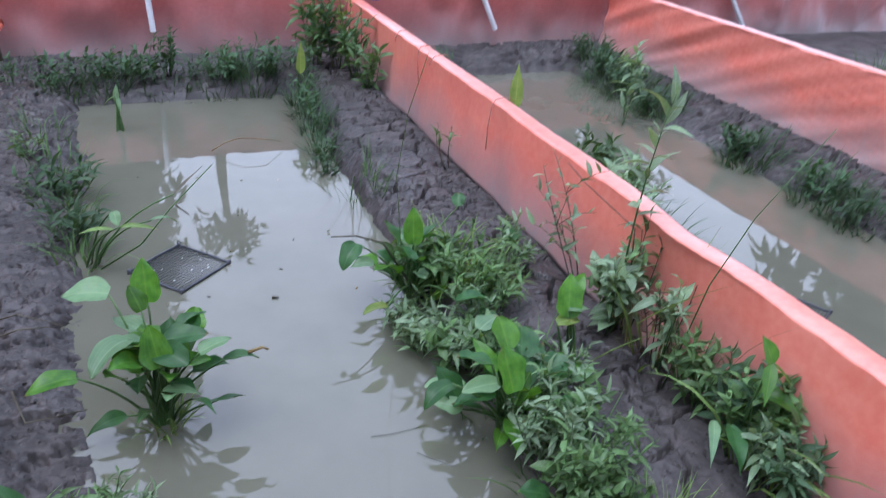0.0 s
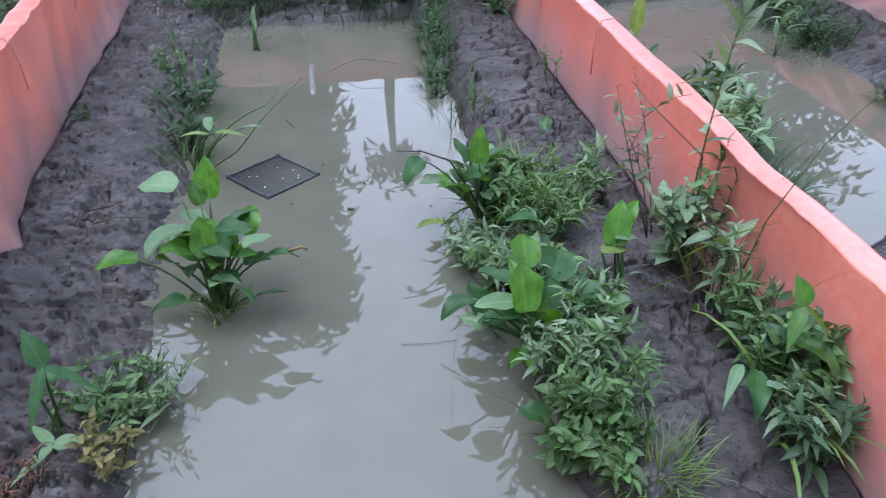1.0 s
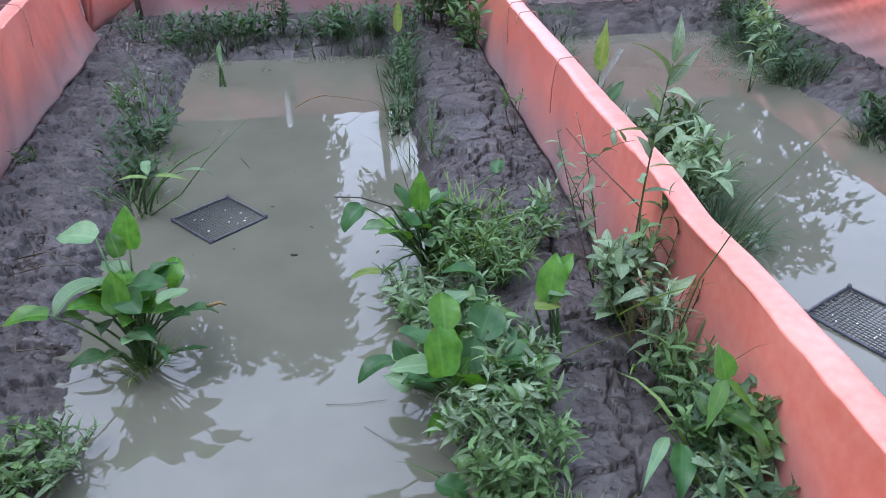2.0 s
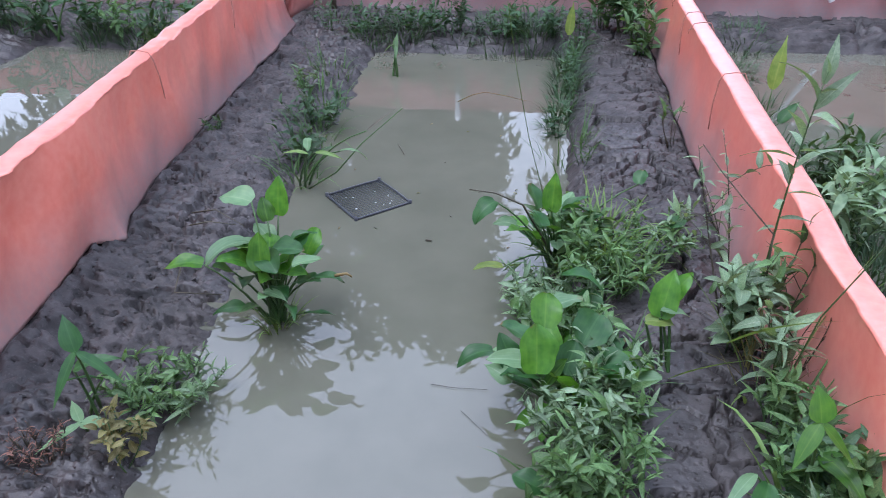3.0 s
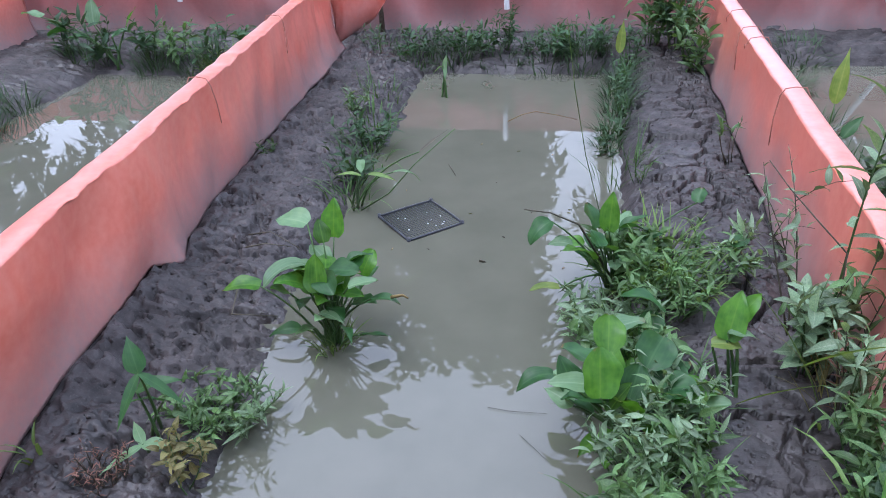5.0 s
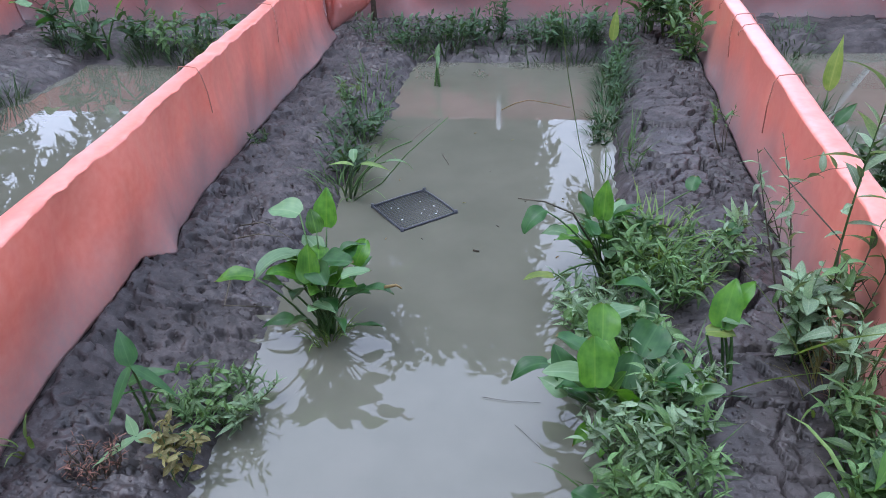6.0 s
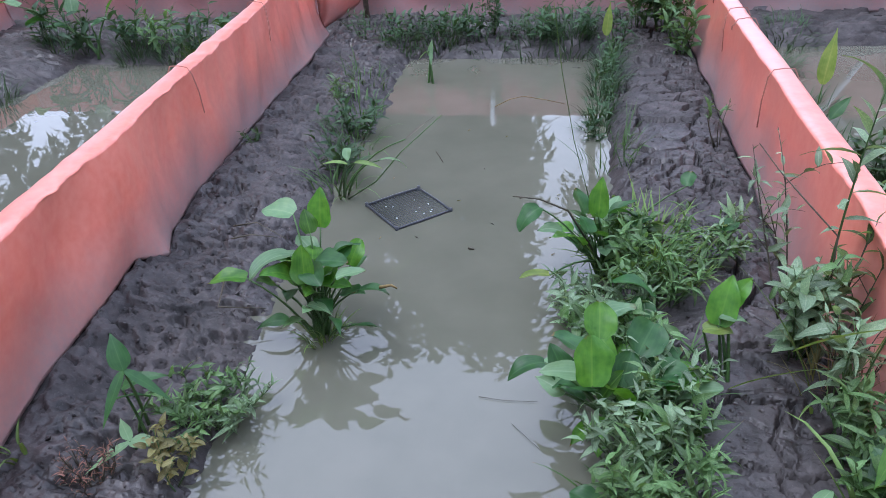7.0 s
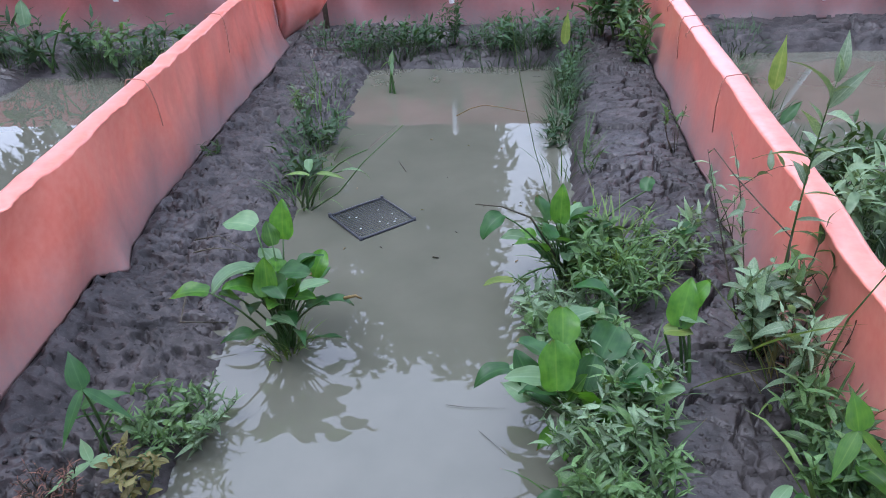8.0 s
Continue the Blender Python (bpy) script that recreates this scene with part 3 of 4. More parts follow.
# ---- floating feed trays ----
def feed_tray(cx, cy, half, turn):
    tray = new("feed_tray")
    tray.matrix_world = pose(cx, cy, -0.0095, 0.6, 0.4, turn)
    h = half
    for a in range(4):
        bm = bmesh.new()
        m = pose(0, 0, 0, 0, 0, 90 * a)
        tube(bm, [m @ Vector(p) for p in ((-h, -h, 0.014), (-h * 0.5, -h * 1.012, 0.016), (0, -h * 1.015, 0.016), (h * 0.5, -h * 1.01, 0.015), (h, -h, 0.014))], 0.0055, sides=8)
        tube(bm, [m @ Vector(p) for p in ((-h * 0.95, -h * 0.93, 0.002), (h * 0.95, -h * 0.93, 0.002))], 0.004, sides=6)
        for k in range(9):
            u = -0.9 + 1.8 * k / 8
            tube(bm, [m @ Vector(p) for p in ((u * h, -h, 0.014), (u * h, -h * 0.93, 0.004))], 0.005, sides=5)
        part("rim", bm, TRAYM, tray)
    bm = bmesh.new()
    for k in range(-8, 9):
        u = h * k / 9
        tube(bm, [(u, -h * 0.95, 0.0115), (u, 0, 0.0105), (u, h * 0.95, 0.0115)], 0.0014, sides=5)
        tube(bm, [(-h * 0.95, u, 0.0115), (0, u, 0.0105), (h * 0.95, u, 0.0115)], 0.0014, sides=5)
    part("mesh_bottom", bm, TRAYM, tray, "fine black lattice just awash")
    for sx in (-1, 1):
        for sy in (-1, 1):
            bm = bmesh.new()
            tube(bm, [(sx * h, sy * h, -0.01), (sx * h, sy * h, 0.026)], 0.009, 0.008, 8)
            part("corner_post", bm, TRAYM, tray)
    rg = random.Random(int(turn))
    for k in range(12):
        bm = bmesh.new()
        x, y = rg.uniform(-0.7, 0.7) * h, rg.uniform(-0.7, 0.7) * h
        bmesh.ops.create_icosphere(bm, subdivisions=1, radius=rg.uniform(0.0015, 0.0042), matrix=pose(x, y, 0.0155) @ Matrix.Diagonal((1.6, 1, 0.4, 1)))
        part("froth", bm, PVC, tray, "fleck of whitish froth")
    return tagged(tray, "square black plastic lattice tray floating on the pond", "feeding tray", "floating trays")


feed_tray(-0.403, 3.905, 0.137, 42)
feed_tray(1.87, 2.90, 0.137, 28)


# ---- plants ----
rnd = random.Random(7)


def broad_plant(name, label, base, leaves, category="water plant", stalk=STEM, thick=0.0055, fill=None):
    """A clump of long-stalked leaves from one foot. Each leaf: its middle (x, y, z), length, width, heading, pitch, shape, material, droop."""
    plant = new(name)
    plant.location = base
    foot = Vector(base)
    if fill:
        # smaller leaves in the heart of the clump: count, reach, lowest and highest, length
        count, reach, low, high, size = fill
        for k in range(count):
            h = k * 137.5 + rnd.uniform(-25, 25)
            d = reach * (0.25 + 0.75 * rnd.random())
            z = low + (high - low) * rnd.random() * (1.15 - 0.5 * d / reach)
            leaves = leaves + [(foot.x + d * math.sin(radians(h)), foot.y + d * math.cos(radians(h)), z, size * rnd.uniform(0.7, 1.15), size * rnd.uniform(0.4, 0.75), h + rnd.uniform(-30, 30),
                                rnd.uniform(5, 65), rnd.choice(("ovate", "ovate", "round", "lance")), rnd.choice((BROAD, BROAD, BROAD_DARK, BROAD_DARK, BROAD_PALE)), rnd.uniform(5, 60))]
    for i, (x, y, z, length, width, heading, pitch, shape, material, droop) in enumerate(leaves):
        mid = Vector((x, y, z))
        start = mid - way(heading, pitch - droop * 0.25) * (length * 0.5)
        root = foot + Vector((0.022 * math.sin(i * 2.4), 0.022 * math.cos(i * 2.4), -0.03))
        out = Vector((start.x - root.x, start.y - root.y, 0))
        bm = bmesh.new()
        sag = Vector((0, 0, 0.10 * out.length)) - out * 0.10
        tube(bm, [p - foot for p in bend(root, start, sag, 7)], thick, thick * 0.5, 6)
        st = part("stalk", bm, stalk, plant)
        bm = bmesh.new()
        if shape == "arrow":
            blade(bm, start - foot, heading, pitch, length, width, "lance", droop, 0.25, 0, 9, 4, 0.02, i)
            for sgn in (-1, 1):
                blade(bm, start - foot, heading + sgn * 128, -pitch * 0.65, length * 1.5, width * 0.62, "lance", 12, 0.2, 0, 7, 2)
        else:
            blade(bm, start - foot, heading, pitch, length, width, shape, droop, 0.28, rnd.uniform(-28, 28), 14, 6, 0.05, i * 1.7)
        part("leaf", bm, material, plant)
    return tagged(plant, label, category)


LEAF_MESHES = {}


def leaf_mesh(kind, material):
    """Three small leaves of a kind, 1 m long, shared by all the weeds."""
    key = (kind, material.name)
    if key not in LEAF_MESHES:
        made = []
        for k in range(3):
            bm = bmesh.new()
            w = {"lance": 0.24, "ovate": 0.42, "thin": 0.13}[kind] * (1 + 0.15 * (k - 1))
            blade(bm, (0, 0, 0), 0, 12, 1, w, "ovate" if kind == "ovate" else "lance", 30 + 18 * k, 0.35, 0, 6, 2, 0.04, k)
            me = bpy.data.meshes.new("leaf")
            bm.to_mesh(me)
            bm.free()
            me.materials.append(material)
            for p in me.polygons:
                p.use_smooth = True
            made.append(me)
        LEAF_MESHES[key] = made
    return LEAF_MESHES[key]


def weed(name, label, base, stems, height, spread, leaf, leaves, kind="lance", material=WEED, stalk=STEM, lean=(0, 0), seed=0, category="weed", start=0.15, branch=0.0):
    """Upright stems from one foot with leaves set spirally along them."""
    rg = random.Random(seed * 31 + 5)
    plant = new(name)
    bx, by = base[:2]
    bz = base[2] if len(base) > 2 else ground_z(bx, by) - 0.01
    plant.location = (bx, by, bz)
    shapes = leaf_mesh(kind, material)
    far = by > 3.75 or not -1.2 < bx < 1.12
    joined = ([], [])
    for s in range(stems):
        a = rg.uniform(0, 2 * math.pi)
        k = rg.uniform(0.2, 1) ** 0.7 * spread
        top = Vector((math.sin(a) * k + lean[0], math.cos(a) * k + lean[1], height * rg.uniform(0.65, 1.05)))
        foot = Vector((math.sin(a) * k * 0.25, math.cos(a) * k * 0.25, 0))
        line = bend(foot, top, (rg.uniform(-0.03, 0.03), rg.uniform(-0.03, 0.03), 0.06 * height), 7)
        bm = bmesh.new()
        tube(bm, line, 0.0018 + 0.003 * height, 0.0010, 5)
        lines = [(line, leaves)]
        if branch:
            for b in range(3):
                t = rg.uniform(0.35, 0.8)
                p = line[int(t * 6)]
                h = rg.uniform(0, 360)
                q = p + way(h, 35) * branch * rg.uniform(0.6, 1.2)
                side = bend(p, q, (0, 0, 0.02), 4)
                tube(bm, side, 0.0016, 0.0008, 4)
                lines.append((side, max(2, leaves // 3)))
        part("stem", bm, stalk, plant)
        turn = rg.uniform(0, 360)
        for pts, count in lines:
            for i in range(count):
                t = start + (1 - start) * (i + rg.random() * 0.6) / count
                f = min(t, 0.999) * (len(pts) - 1)
                p = pts[int(f)].lerp(pts[int(f) + 1], f - int(f))
                turn += 137 + rg.uniform(-20, 20)
                size = leaf * rg.uniform(0.4, 1.5) * (1 - 0.3 * t)
                m = Matrix.Translation(p) @ pose(0, 0, 0, rg.uniform(-35, 50) + 30 * t, rg.uniform(-40, 40), turn) @ Matrix.Scale(size, 4)
                me = rg.choice(shapes)
                if far:
                    base_index = len(joined[0])
                    joined[0].extend(m @ v.co for v in me.vertices)
                    joined[1].extend([base_index + k for k in f.vertices] for f in me.polygons)
                else:
                    ob = new("leaf", me)
                    ob.parent = plant
                    ob.matrix_local = m
    if far:
        me = bpy.data.meshes.new("foliage")
        me.from_pydata(joined[0], [], joined[1])
        me.materials.append(material)
        me.polygons.foreach_set("use_smooth", [True] * len(me.polygons))
        ob = new("foliage", me)
        ob.parent = plant
    return tagged(plant, label, category)


def grass_clump(label, base, count, height, spread, width=0.006, material=GRASS, seed=0, droop=55.0, lean=0.0):
    """A tuft of grass: near the camera each blade is a part, farther off the tuft is made of a few shocks of blades."""
    rg = random.Random(seed * 17 + 3)
    bx, by = base[:2]
    bz = base[2] if len(base) > 2 else ground_z(bx, by)
    clump = new("grass_clump")
    clump.location = (bx, by, bz)
    single = by < 3.6 and -1.2 < bx < 1.1
    shocks = count if single else 4
    meshes = [bmesh.new() for _ in range(shocks)]
    for i in range(count):
        a = rg.uniform(0, 360)
        r = spread * rg.random() ** 0.5
        ox, oy = r * math.sin(radians(a)), r * math.cos(radians(a))
        h = height * rg.uniform(0.45, 1.1)
        oz = max(ground_z(bx + ox, by + oy), -0.02) - 0.005 - bz if len(base) < 3 else 0
        blade(meshes[i if single else int(a // 90) % 4], (ox, oy, oz), a + rg.uniform(-50, 50), rg.uniform(50, 88) - lean, h, width * rg.uniform(0.7, 1.3), "grass", droop * rg.uniform(0.3, 1.5), 0.5, 0, 5, 2)
    for bm in meshes:
        ob = part("blade" if single else "tuft", bm, material, clump)
        if not single:
            tagged(ob, kind="stuff")
    return tagged(clump, label, "grass")


def culm(label, pts, r=0.0025, material=GRASS):
    bm = bmesh.new()
    tube(bm, pts, r, r * 0.5, 5)
    return tagged(part("grass_stalk", bm, material), label, "grass stalk")


# broad-leaved clump standing in the water at the left shore
broad_plant("broadleaf_water_plant", "clump of glossy green spoon-shaped leaves standing in shallow water", (-0.52, 2.99, -0.01), [
    (-0.519, 3.150, 0.403, 0.135, 0.085, 0, 72, "ovate", BROAD, 8),
    (-0.688, 3.180, 0.370, 0.135, 0.10, -75, 12, "ovate", BROAD_PALE, 35),
    (-0.513, 2.920, 0.324, 0.125, 0.088, -15, 62, "ovate", BROAD, 5),
    (-0.633, 2.920, 0.325, 0.165, 0.085, -140, 25, "ovate", BROAD_PALE, 75),
    (-0.786, 2.920, 0.257, 0.135, 0.075, -98, 14, "ovate", BROAD, 45),
    (-0.355, 2.900, 0.311, 0.095, 0.06, 75, 18, "ovate", BROAD_PALE, 20),
    (-0.416, 3.020, 0.308, 0.095, 0.08, 40, 40, "round", BROAD_DARK, 20),
    (-0.286, 2.900, 0.256, 0.105, 0.055, 95, 22, "ovate", BROAD_DARK, 55)]
    + [
    (-0.551, 3.100, 0.378, 0.085, 0.06, -30, 60, "ovate", BROAD, 20),
    (-0.446, 2.980, 0.267, 0.075, 0.06, 20, 50, "ovate", BROAD, 20),
    (-0.456, 2.860, 0.202, 0.12, 0.04, 120, 20, "lance", BROAD_PALE, 40),
    (-0.403, 2.840, 0.160, 0.11, 0.04, 150, 30, "lance", BROAD_DARK, 60),
    (-0.568, 2.880, 0.126, 0.11, 0.035, -160, 35, "lance", STEM, 40),
    (-0.674, 2.950, 0.064, 0.12, 0.05, -110, 20, "lance", BROAD_DARK, 60),
    (-0.331, 2.900, 0.110, 0.10, 0.05, 85, 5, "ovate", BROAD_DARK, 15)], fill=(28, 0.17, 0.17, 0.36, 0.115))
grass_clump("small tuft of grass at the foot of the water plant", (-0.50, 2.96, -0.01), 36, 0.16, 0.06, 0.008, GRASS_LIGHT, 1, 60)
culm("brown tip hanging from the water plant's leaf", [(-0.267, 2.900, 0.264), (-0.227, 2.890, 0.281), (-0.210, 2.890, 0.270)], 0.006, DRY)
for k, pts in enumerate(([(-1.007, 3.407, 0.110), (-0.930, 3.428, 0.120), (-0.824, 3.432, 0.110)], [(-1.040, 3.507, 0.110), (-0.937, 3.508, 0.130), (-0.793, 3.440, 0.100)], [(-0.926, 3.143, 0.090), (-0.878, 2.985, 0.090), (-0.722, 3.019, 0.070)])):
    culm("thin dark dead stalk lying on the mud", pts, 0.0035, STEM_DARK)

# near left bank
broad_plant("arrowhead_plant", "young plant with one tall arrow-shaped leaf on the mud", (-0.85, 2.42, 0.09), [
    (-0.801, 2.360, 0.407, 0.10, 0.055, -40, 58, "arrow", BROAD_DARK, 20),
    (-0.799, 2.420, 0.265, 0.13, 0.05, 70, 30, "lance", BROAD_DARK, 50),
    (-0.839, 2.400, 0.217, 0.12, 0.035, -150, 50, "lance", BROAD_DARK, 40)])
broad_plant("fallen_leaf_plant", "flat grey-green arrow leaf lying on the mud", (-0.84, 2.33, 0.10), [
    (-0.772, 2.314, 0.140, 0.085, 0.05, 85, 2, "arrow", BROAD_PALE, 15)])
weed("leafy_weed", "low bushy weed with small grey-green leaves at the water's edge", (-0.74, 2.52), 13, 0.16, 0.18, 0.055, 12, "lance", WEED, STEM, (0.03, 0), 1, branch=0.06)
weed("leafy_weed", "low bushy weed with small grey-green leaves at the water's edge", (-0.69, 2.58), 11, 0.13, 0.13, 0.050, 11, "lance", WEED_GREY, STEM, (0.03, -0.02), 2, branch=0.05)
weed("yellowing_weed", "yellow-green weed, half dried, on the muddy shore", (-0.70, 2.27), 5, 0.20, 0.06, 0.036, 13, "ovate", OLIVE, STEM, (0.02, 0), 3, branch=0.05)
weed("dry_weed", "rust-brown dried weed on the muddy bank", (-0.87, 2.21), 12, 0.13, 0.09, 0.024, 13, "thin", RUST, STEM_DARK, (0, 0), 4, branch=0.05)
grass_clump("few pale grass blades against the tarpaulin's hem", (-1.10, 2.24), 6, 0.16, 0.03, 0.012, GRASS_LIGHT, 5, 60)

# weeds along the left shore
weed("leafy_weed", "loose weed of narrow leaves leaning over the water", (-0.80, 4.28), 12, 0.22, 0.22, 0.085, 11, "lance", WEED_DARK, STEM, (0.03, 0), 6)
weed("leafy_weed", "loose weed of narrow leaves leaning over the water", (-0.86, 4.72), 12, 0.22, 0.24, 0.085, 11, "lance", WEED_DARK, STEM, (0, 0), 7)
weed("leafy_weed", "small weed on the mud bank", (-1.02, 5.05), 5, 0.16, 0.12, 0.08, 8, "lance", WEED_GREY, STEM, (0, 0), 8)
weed("leafy_weed", "small weed on the mud bank", (-1.28, 4.28), 5, 0.10, 0.05, 0.05, 7, "lance", WEED, STEM, (0, 0), 28)
grass_clump("tuft of grass on the muddy shore", (-0.78, 4.05), 34, 0.24, 0.10, 0.009, GRASS, 8, 95)
grass_clump("tuft of grass on the muddy shore", (-0.84, 4.55), 50, 0.22, 0.15, 0.008, GRASS, 9, 95)
grass_clump("tuft of grass on the muddy shore", (-0.92, 5.00), 50, 0.20, 0.14, 0.008, GRASS, 10, 70)
grass_clump("tuft of grass on the muddy shore", (-0.98, 5.45), 40, 0.16, 0.14, 0.008, GRASS, 11, 70)
broad_plant("bent_leaf_plant", "thin plant with one folded pale leaf and long drooping blades", (-0.74, 4.02, 0.0), [
    (-0.603, 3.750, 0.326, 0.06, 0.04, 170, -40, "ovate", BROAD_PALE, 10),
    (-0.688, 3.800, 0.266, 0.14, 0.022, -80, 10, "lance", GRASS_LIGHT, 40),
    (-0.526, 3.800, 0.262, 0.14, 0.022, 100, 10, "lance", GRASS_LIGHT, 40),
    (-0.427, 3.850, 0.258, 0.14, 0.03, 60, 5, "lance", BROAD_PALE, 70),
    (-0.332, 3.950, 0.369, 0.16, 0.016, 60, 32, "lance", STEM_DARK, 5)])
culm("thin stalk slanting up over the water", [(-0.70, 3.98, 0.0), (-0.536, 3.900, 0.133), (-0.412, 3.900, 0.276), (-0.237, 3.950, 0.424)], 0.004, STEM)

# single plant in the far corner of the pond
broad_plant("arrowhead_plant", "lone plant with a folded arrow-shaped leaf standing in water", (-0.60, 5.62, -0.01), [
    (-0.599, 5.660, 0.218, 0.11, 0.035, 20, 70, "lance", BROAD_PALE, 10),
    (-0.645, 5.640, 0.179, 0.09, 0.03, -80, -25, "lance", BROAD_PALE, 30),
    (-0.590, 5.600, 0.162, 0.09, 0.025, 175, -50, "lance", BROAD_PALE, 20)], thick=0.009)

# far bank
for k, (x, y, n, h) in enumerate(((-0.92, 6.25, 50, 0.17), (-0.66, 6.28, 70, 0.20), (-0.30, 6.25, 30, 0.14), (0.02, 6.22, 40, 0.20), (0.28, 6.24, 80, 0.26), (-1.25, 6.55, 24, 0.14), (-0.1, 6.5, 24, 0.12))):
    grass_clump("dark tuft of grass on the far bank", (x, y), n * 2, h, 0.16, 0.008, GRASS_DARK, 20 + k, 80)
weed("leafy_weed", "low dark weed on the far bank", (-0.66, 6.32), 7, 0.20, 0.14, 0.07, 10, "lance", WEED_DARK, STEM, (0, 0), 12)
weed("leafy_weed", "low dark weed on the far bank", (0.22, 6.30), 8, 0.22, 0.16, 0.07, 10, "lance", WEED_DARK, STEM, (0, 0), 13)
for k, (x, y, n, h) in enumerate(((-0.45, 6.34, 6, 0.22), (0.05, 6.30, 7, 0.26), (0.40, 6.28, 7, 0.30), (-0.95, 6.40, 5, 0.20), (0.60, 6.20, 6, 0.34))):
    weed("leafy_weed", "dark leafy weed on the far bank", (x, y), n, h, 0.16, 0.09, 9, "lance", WEED_DARK, STEM, (0, -0.03), 60 + k)
for k in range(11):
    weed("leafy_weed", "low dark weed on the far bank", (-1.20 + 0.17 * k + rnd.uniform(-0.05, 0.05), 6.26 + rnd.uniform(0, 0.18)), 5, rnd.uniform(0.12, 0.24), 0.12, 0.06, 9, rnd.choice(("lance", "ovate")), WEED_DARK, STEM, (0, -0.02), 120 + k)
weed("tall_weed", "tall leafy weed with pale flowers in the far corner", (0.74, 6.45), 10, 0.66, 0.22, 0.12, 16, "lance", WEED, STEM, (0.03, -0.05), 14, branch=0.1)
weed("tall_weed", "tall leafy weed against the tarpaulin", (0.95, 6.10), 6, 0.50, 0.10, 0.11, 13, "lance", WEED, STEM, (-0.03, -0.08), 15, branch=0.08)
weed("tall_weed", "drooping leafy weed hanging against the tarpaulin", (0.97, 5.82), 7, 0.38, 0.12, 0.13, 9, "lance", WEED, STEM, (-0.05, -0.05), 171)
weed("tall_weed", "drooping leafy weed hanging against the tarpaulin", (0.88, 6.35), 7, 0.52, 0.16, 0.12, 11, "lance", WEED_DARK, STEM, (-0.03, -0.05), 172)
weed("leafy_weed", "upright dark weed on the far bank", (-0.275, 6.36), 12, 0.33, 0.07, 0.07, 12, "lance", WEED_DARK, STEM, (0, 0), 173)
weed("flowering_weed", "weed with small pale yellow flowers in the corner", (0.90, 6.28), 4, 0.62, 0.08, 0.045, 14, "ovate", YELLOWISH, STEM, (0, -0.04), 16, branch=0.08)
for k, (y, n, h) in enumerate(((5.95, 90, 0.24), (5.65, 100, 0.26), (5.35, 100, 0.26), (5.05, 80, 0.22), (4.85, 50, 0.17))):
    grass_clump("dense dark grass along the muddy shore", (0.52 - 0.02 * k, y), n, h * 0.85, 0.09, 0.007, GRASS_DARK, 30 + k, 75)
    weed("leafy_weed", "dark leafy weed in the shore grass", (0.52 - 0.02 * k, y - 0.1), 6, h, 0.09, 0.06, 10, "lance", WEED_DARK, STEM, (0, 0), 100 + k)
broad_plant("broadleaf_water_plant", "light green upright leaf in the shore grass", (0.56, 5.75, 0.05), [
    (0.500, 5.750, 0.363, 0.20, 0.06, 20, 78, "lance", YELLOWISH, 5)])

# right shore: sedges, clumps and bushy weeds
grass_clump("sparse thin sedge at the water's edge", (0.49, 4.40), 34, 0.25, 0.13, 0.006, GRASS, 40, 35)
weed("leafy_weed", "wispy weed at the water's edge", (0.56, 4.25), 4, 0.18, 0.10, 0.06, 6, "thin", WEED, STEM, (0, 0), 17)
broad_plant("broadleaf_water_plant", "clump of upright spoon-shaped leaves on the muddy shore", (0.43, 3.42, 0.05), [
    (0.406, 3.370, 0.356, 0.14, 0.075, 10, 76, "ovate", BROAD, 6),
    (0.339, 3.420, 0.314, 0.10, 0.085, -35, 52, "round", BROAD_DARK, 15),
    (0.159, 3.360, 0.272, 0.12, 0.075, -130, -5, "ovate", BROAD_DARK, 70),
    (0.196, 3.150, 0.173, 0.11, 0.05, -110, 22, "ovate", YELLOWISH, 40),
    (0.510, 3.000, 0.250, 0.15, 0.08, 105, 25, "ovate", BROAD_DARK, 75),
    (0.753, 3.750, 0.252, 0.065, 0.06, 20, 45, "round", BROAD_DARK, 15),
    (0.850, 3.400, 0.247, 0.075, 0.06, 60, 20, "ovate", BROAD_DARK, 30),
    (0.359, 3.300, 0.291, 0.09, 0.07, -20, 30, "ovate", BROAD_DARK, 30)], fill=(22, 0.20, 0.12, 0.30, 0.11))
culm("brown twig reaching out over the water", [(0.42, 3.40, 0.08), (0.300, 3.400, 0.284), (0.199, 3.400, 0.327), (0.104, 3.400, 0.336)], 0.005, STEM_DARK)
grass_clump("thick tuft of light green grass on the shore", (0.56, 3.42), 120, 0.26, 0.14, 0.011, GRASS_LIGHT, 41, 70)
grass_clump("thick tuft of light green grass on the shore", (0.66, 3.28), 70, 0.20, 0.12, 0.010, GRASS_LIGHT, 42, 80)
weed("leafy_weed", "bushy weed of pale lance-shaped leaves over the water", (0.40, 3.22), 13, 0.24, 0.20, 0.070, 13, "lance", WEED_GREY, STEM, (-0.05, -0.05), 18, branch=0.07)
weed("leafy_weed", "bushy weed of pale lance-shaped leaves over the water", (0.46, 3.00), 12, 0.25, 0.20, 0.068, 13, "lance", WEED_GREY, STEM, (-0.02, -0.05), 19, branch=0.07)
weed("leafy_weed", "sprawling weed with small leaves on the bank", (0.70, 3.35), 9, 0.14, 0.20, 0.060, 10, "lance", WEED, STEM, (0.05, 0), 20, branch=0.06)
weed("leafy_weed", "sprawling weed with small leaves on the bank", (0.84, 3.42), 6, 0.16, 0.16, 0.06, 8, "lance", WEED_GREY, STEM, (0.05, 0), 21, branch=0.06)
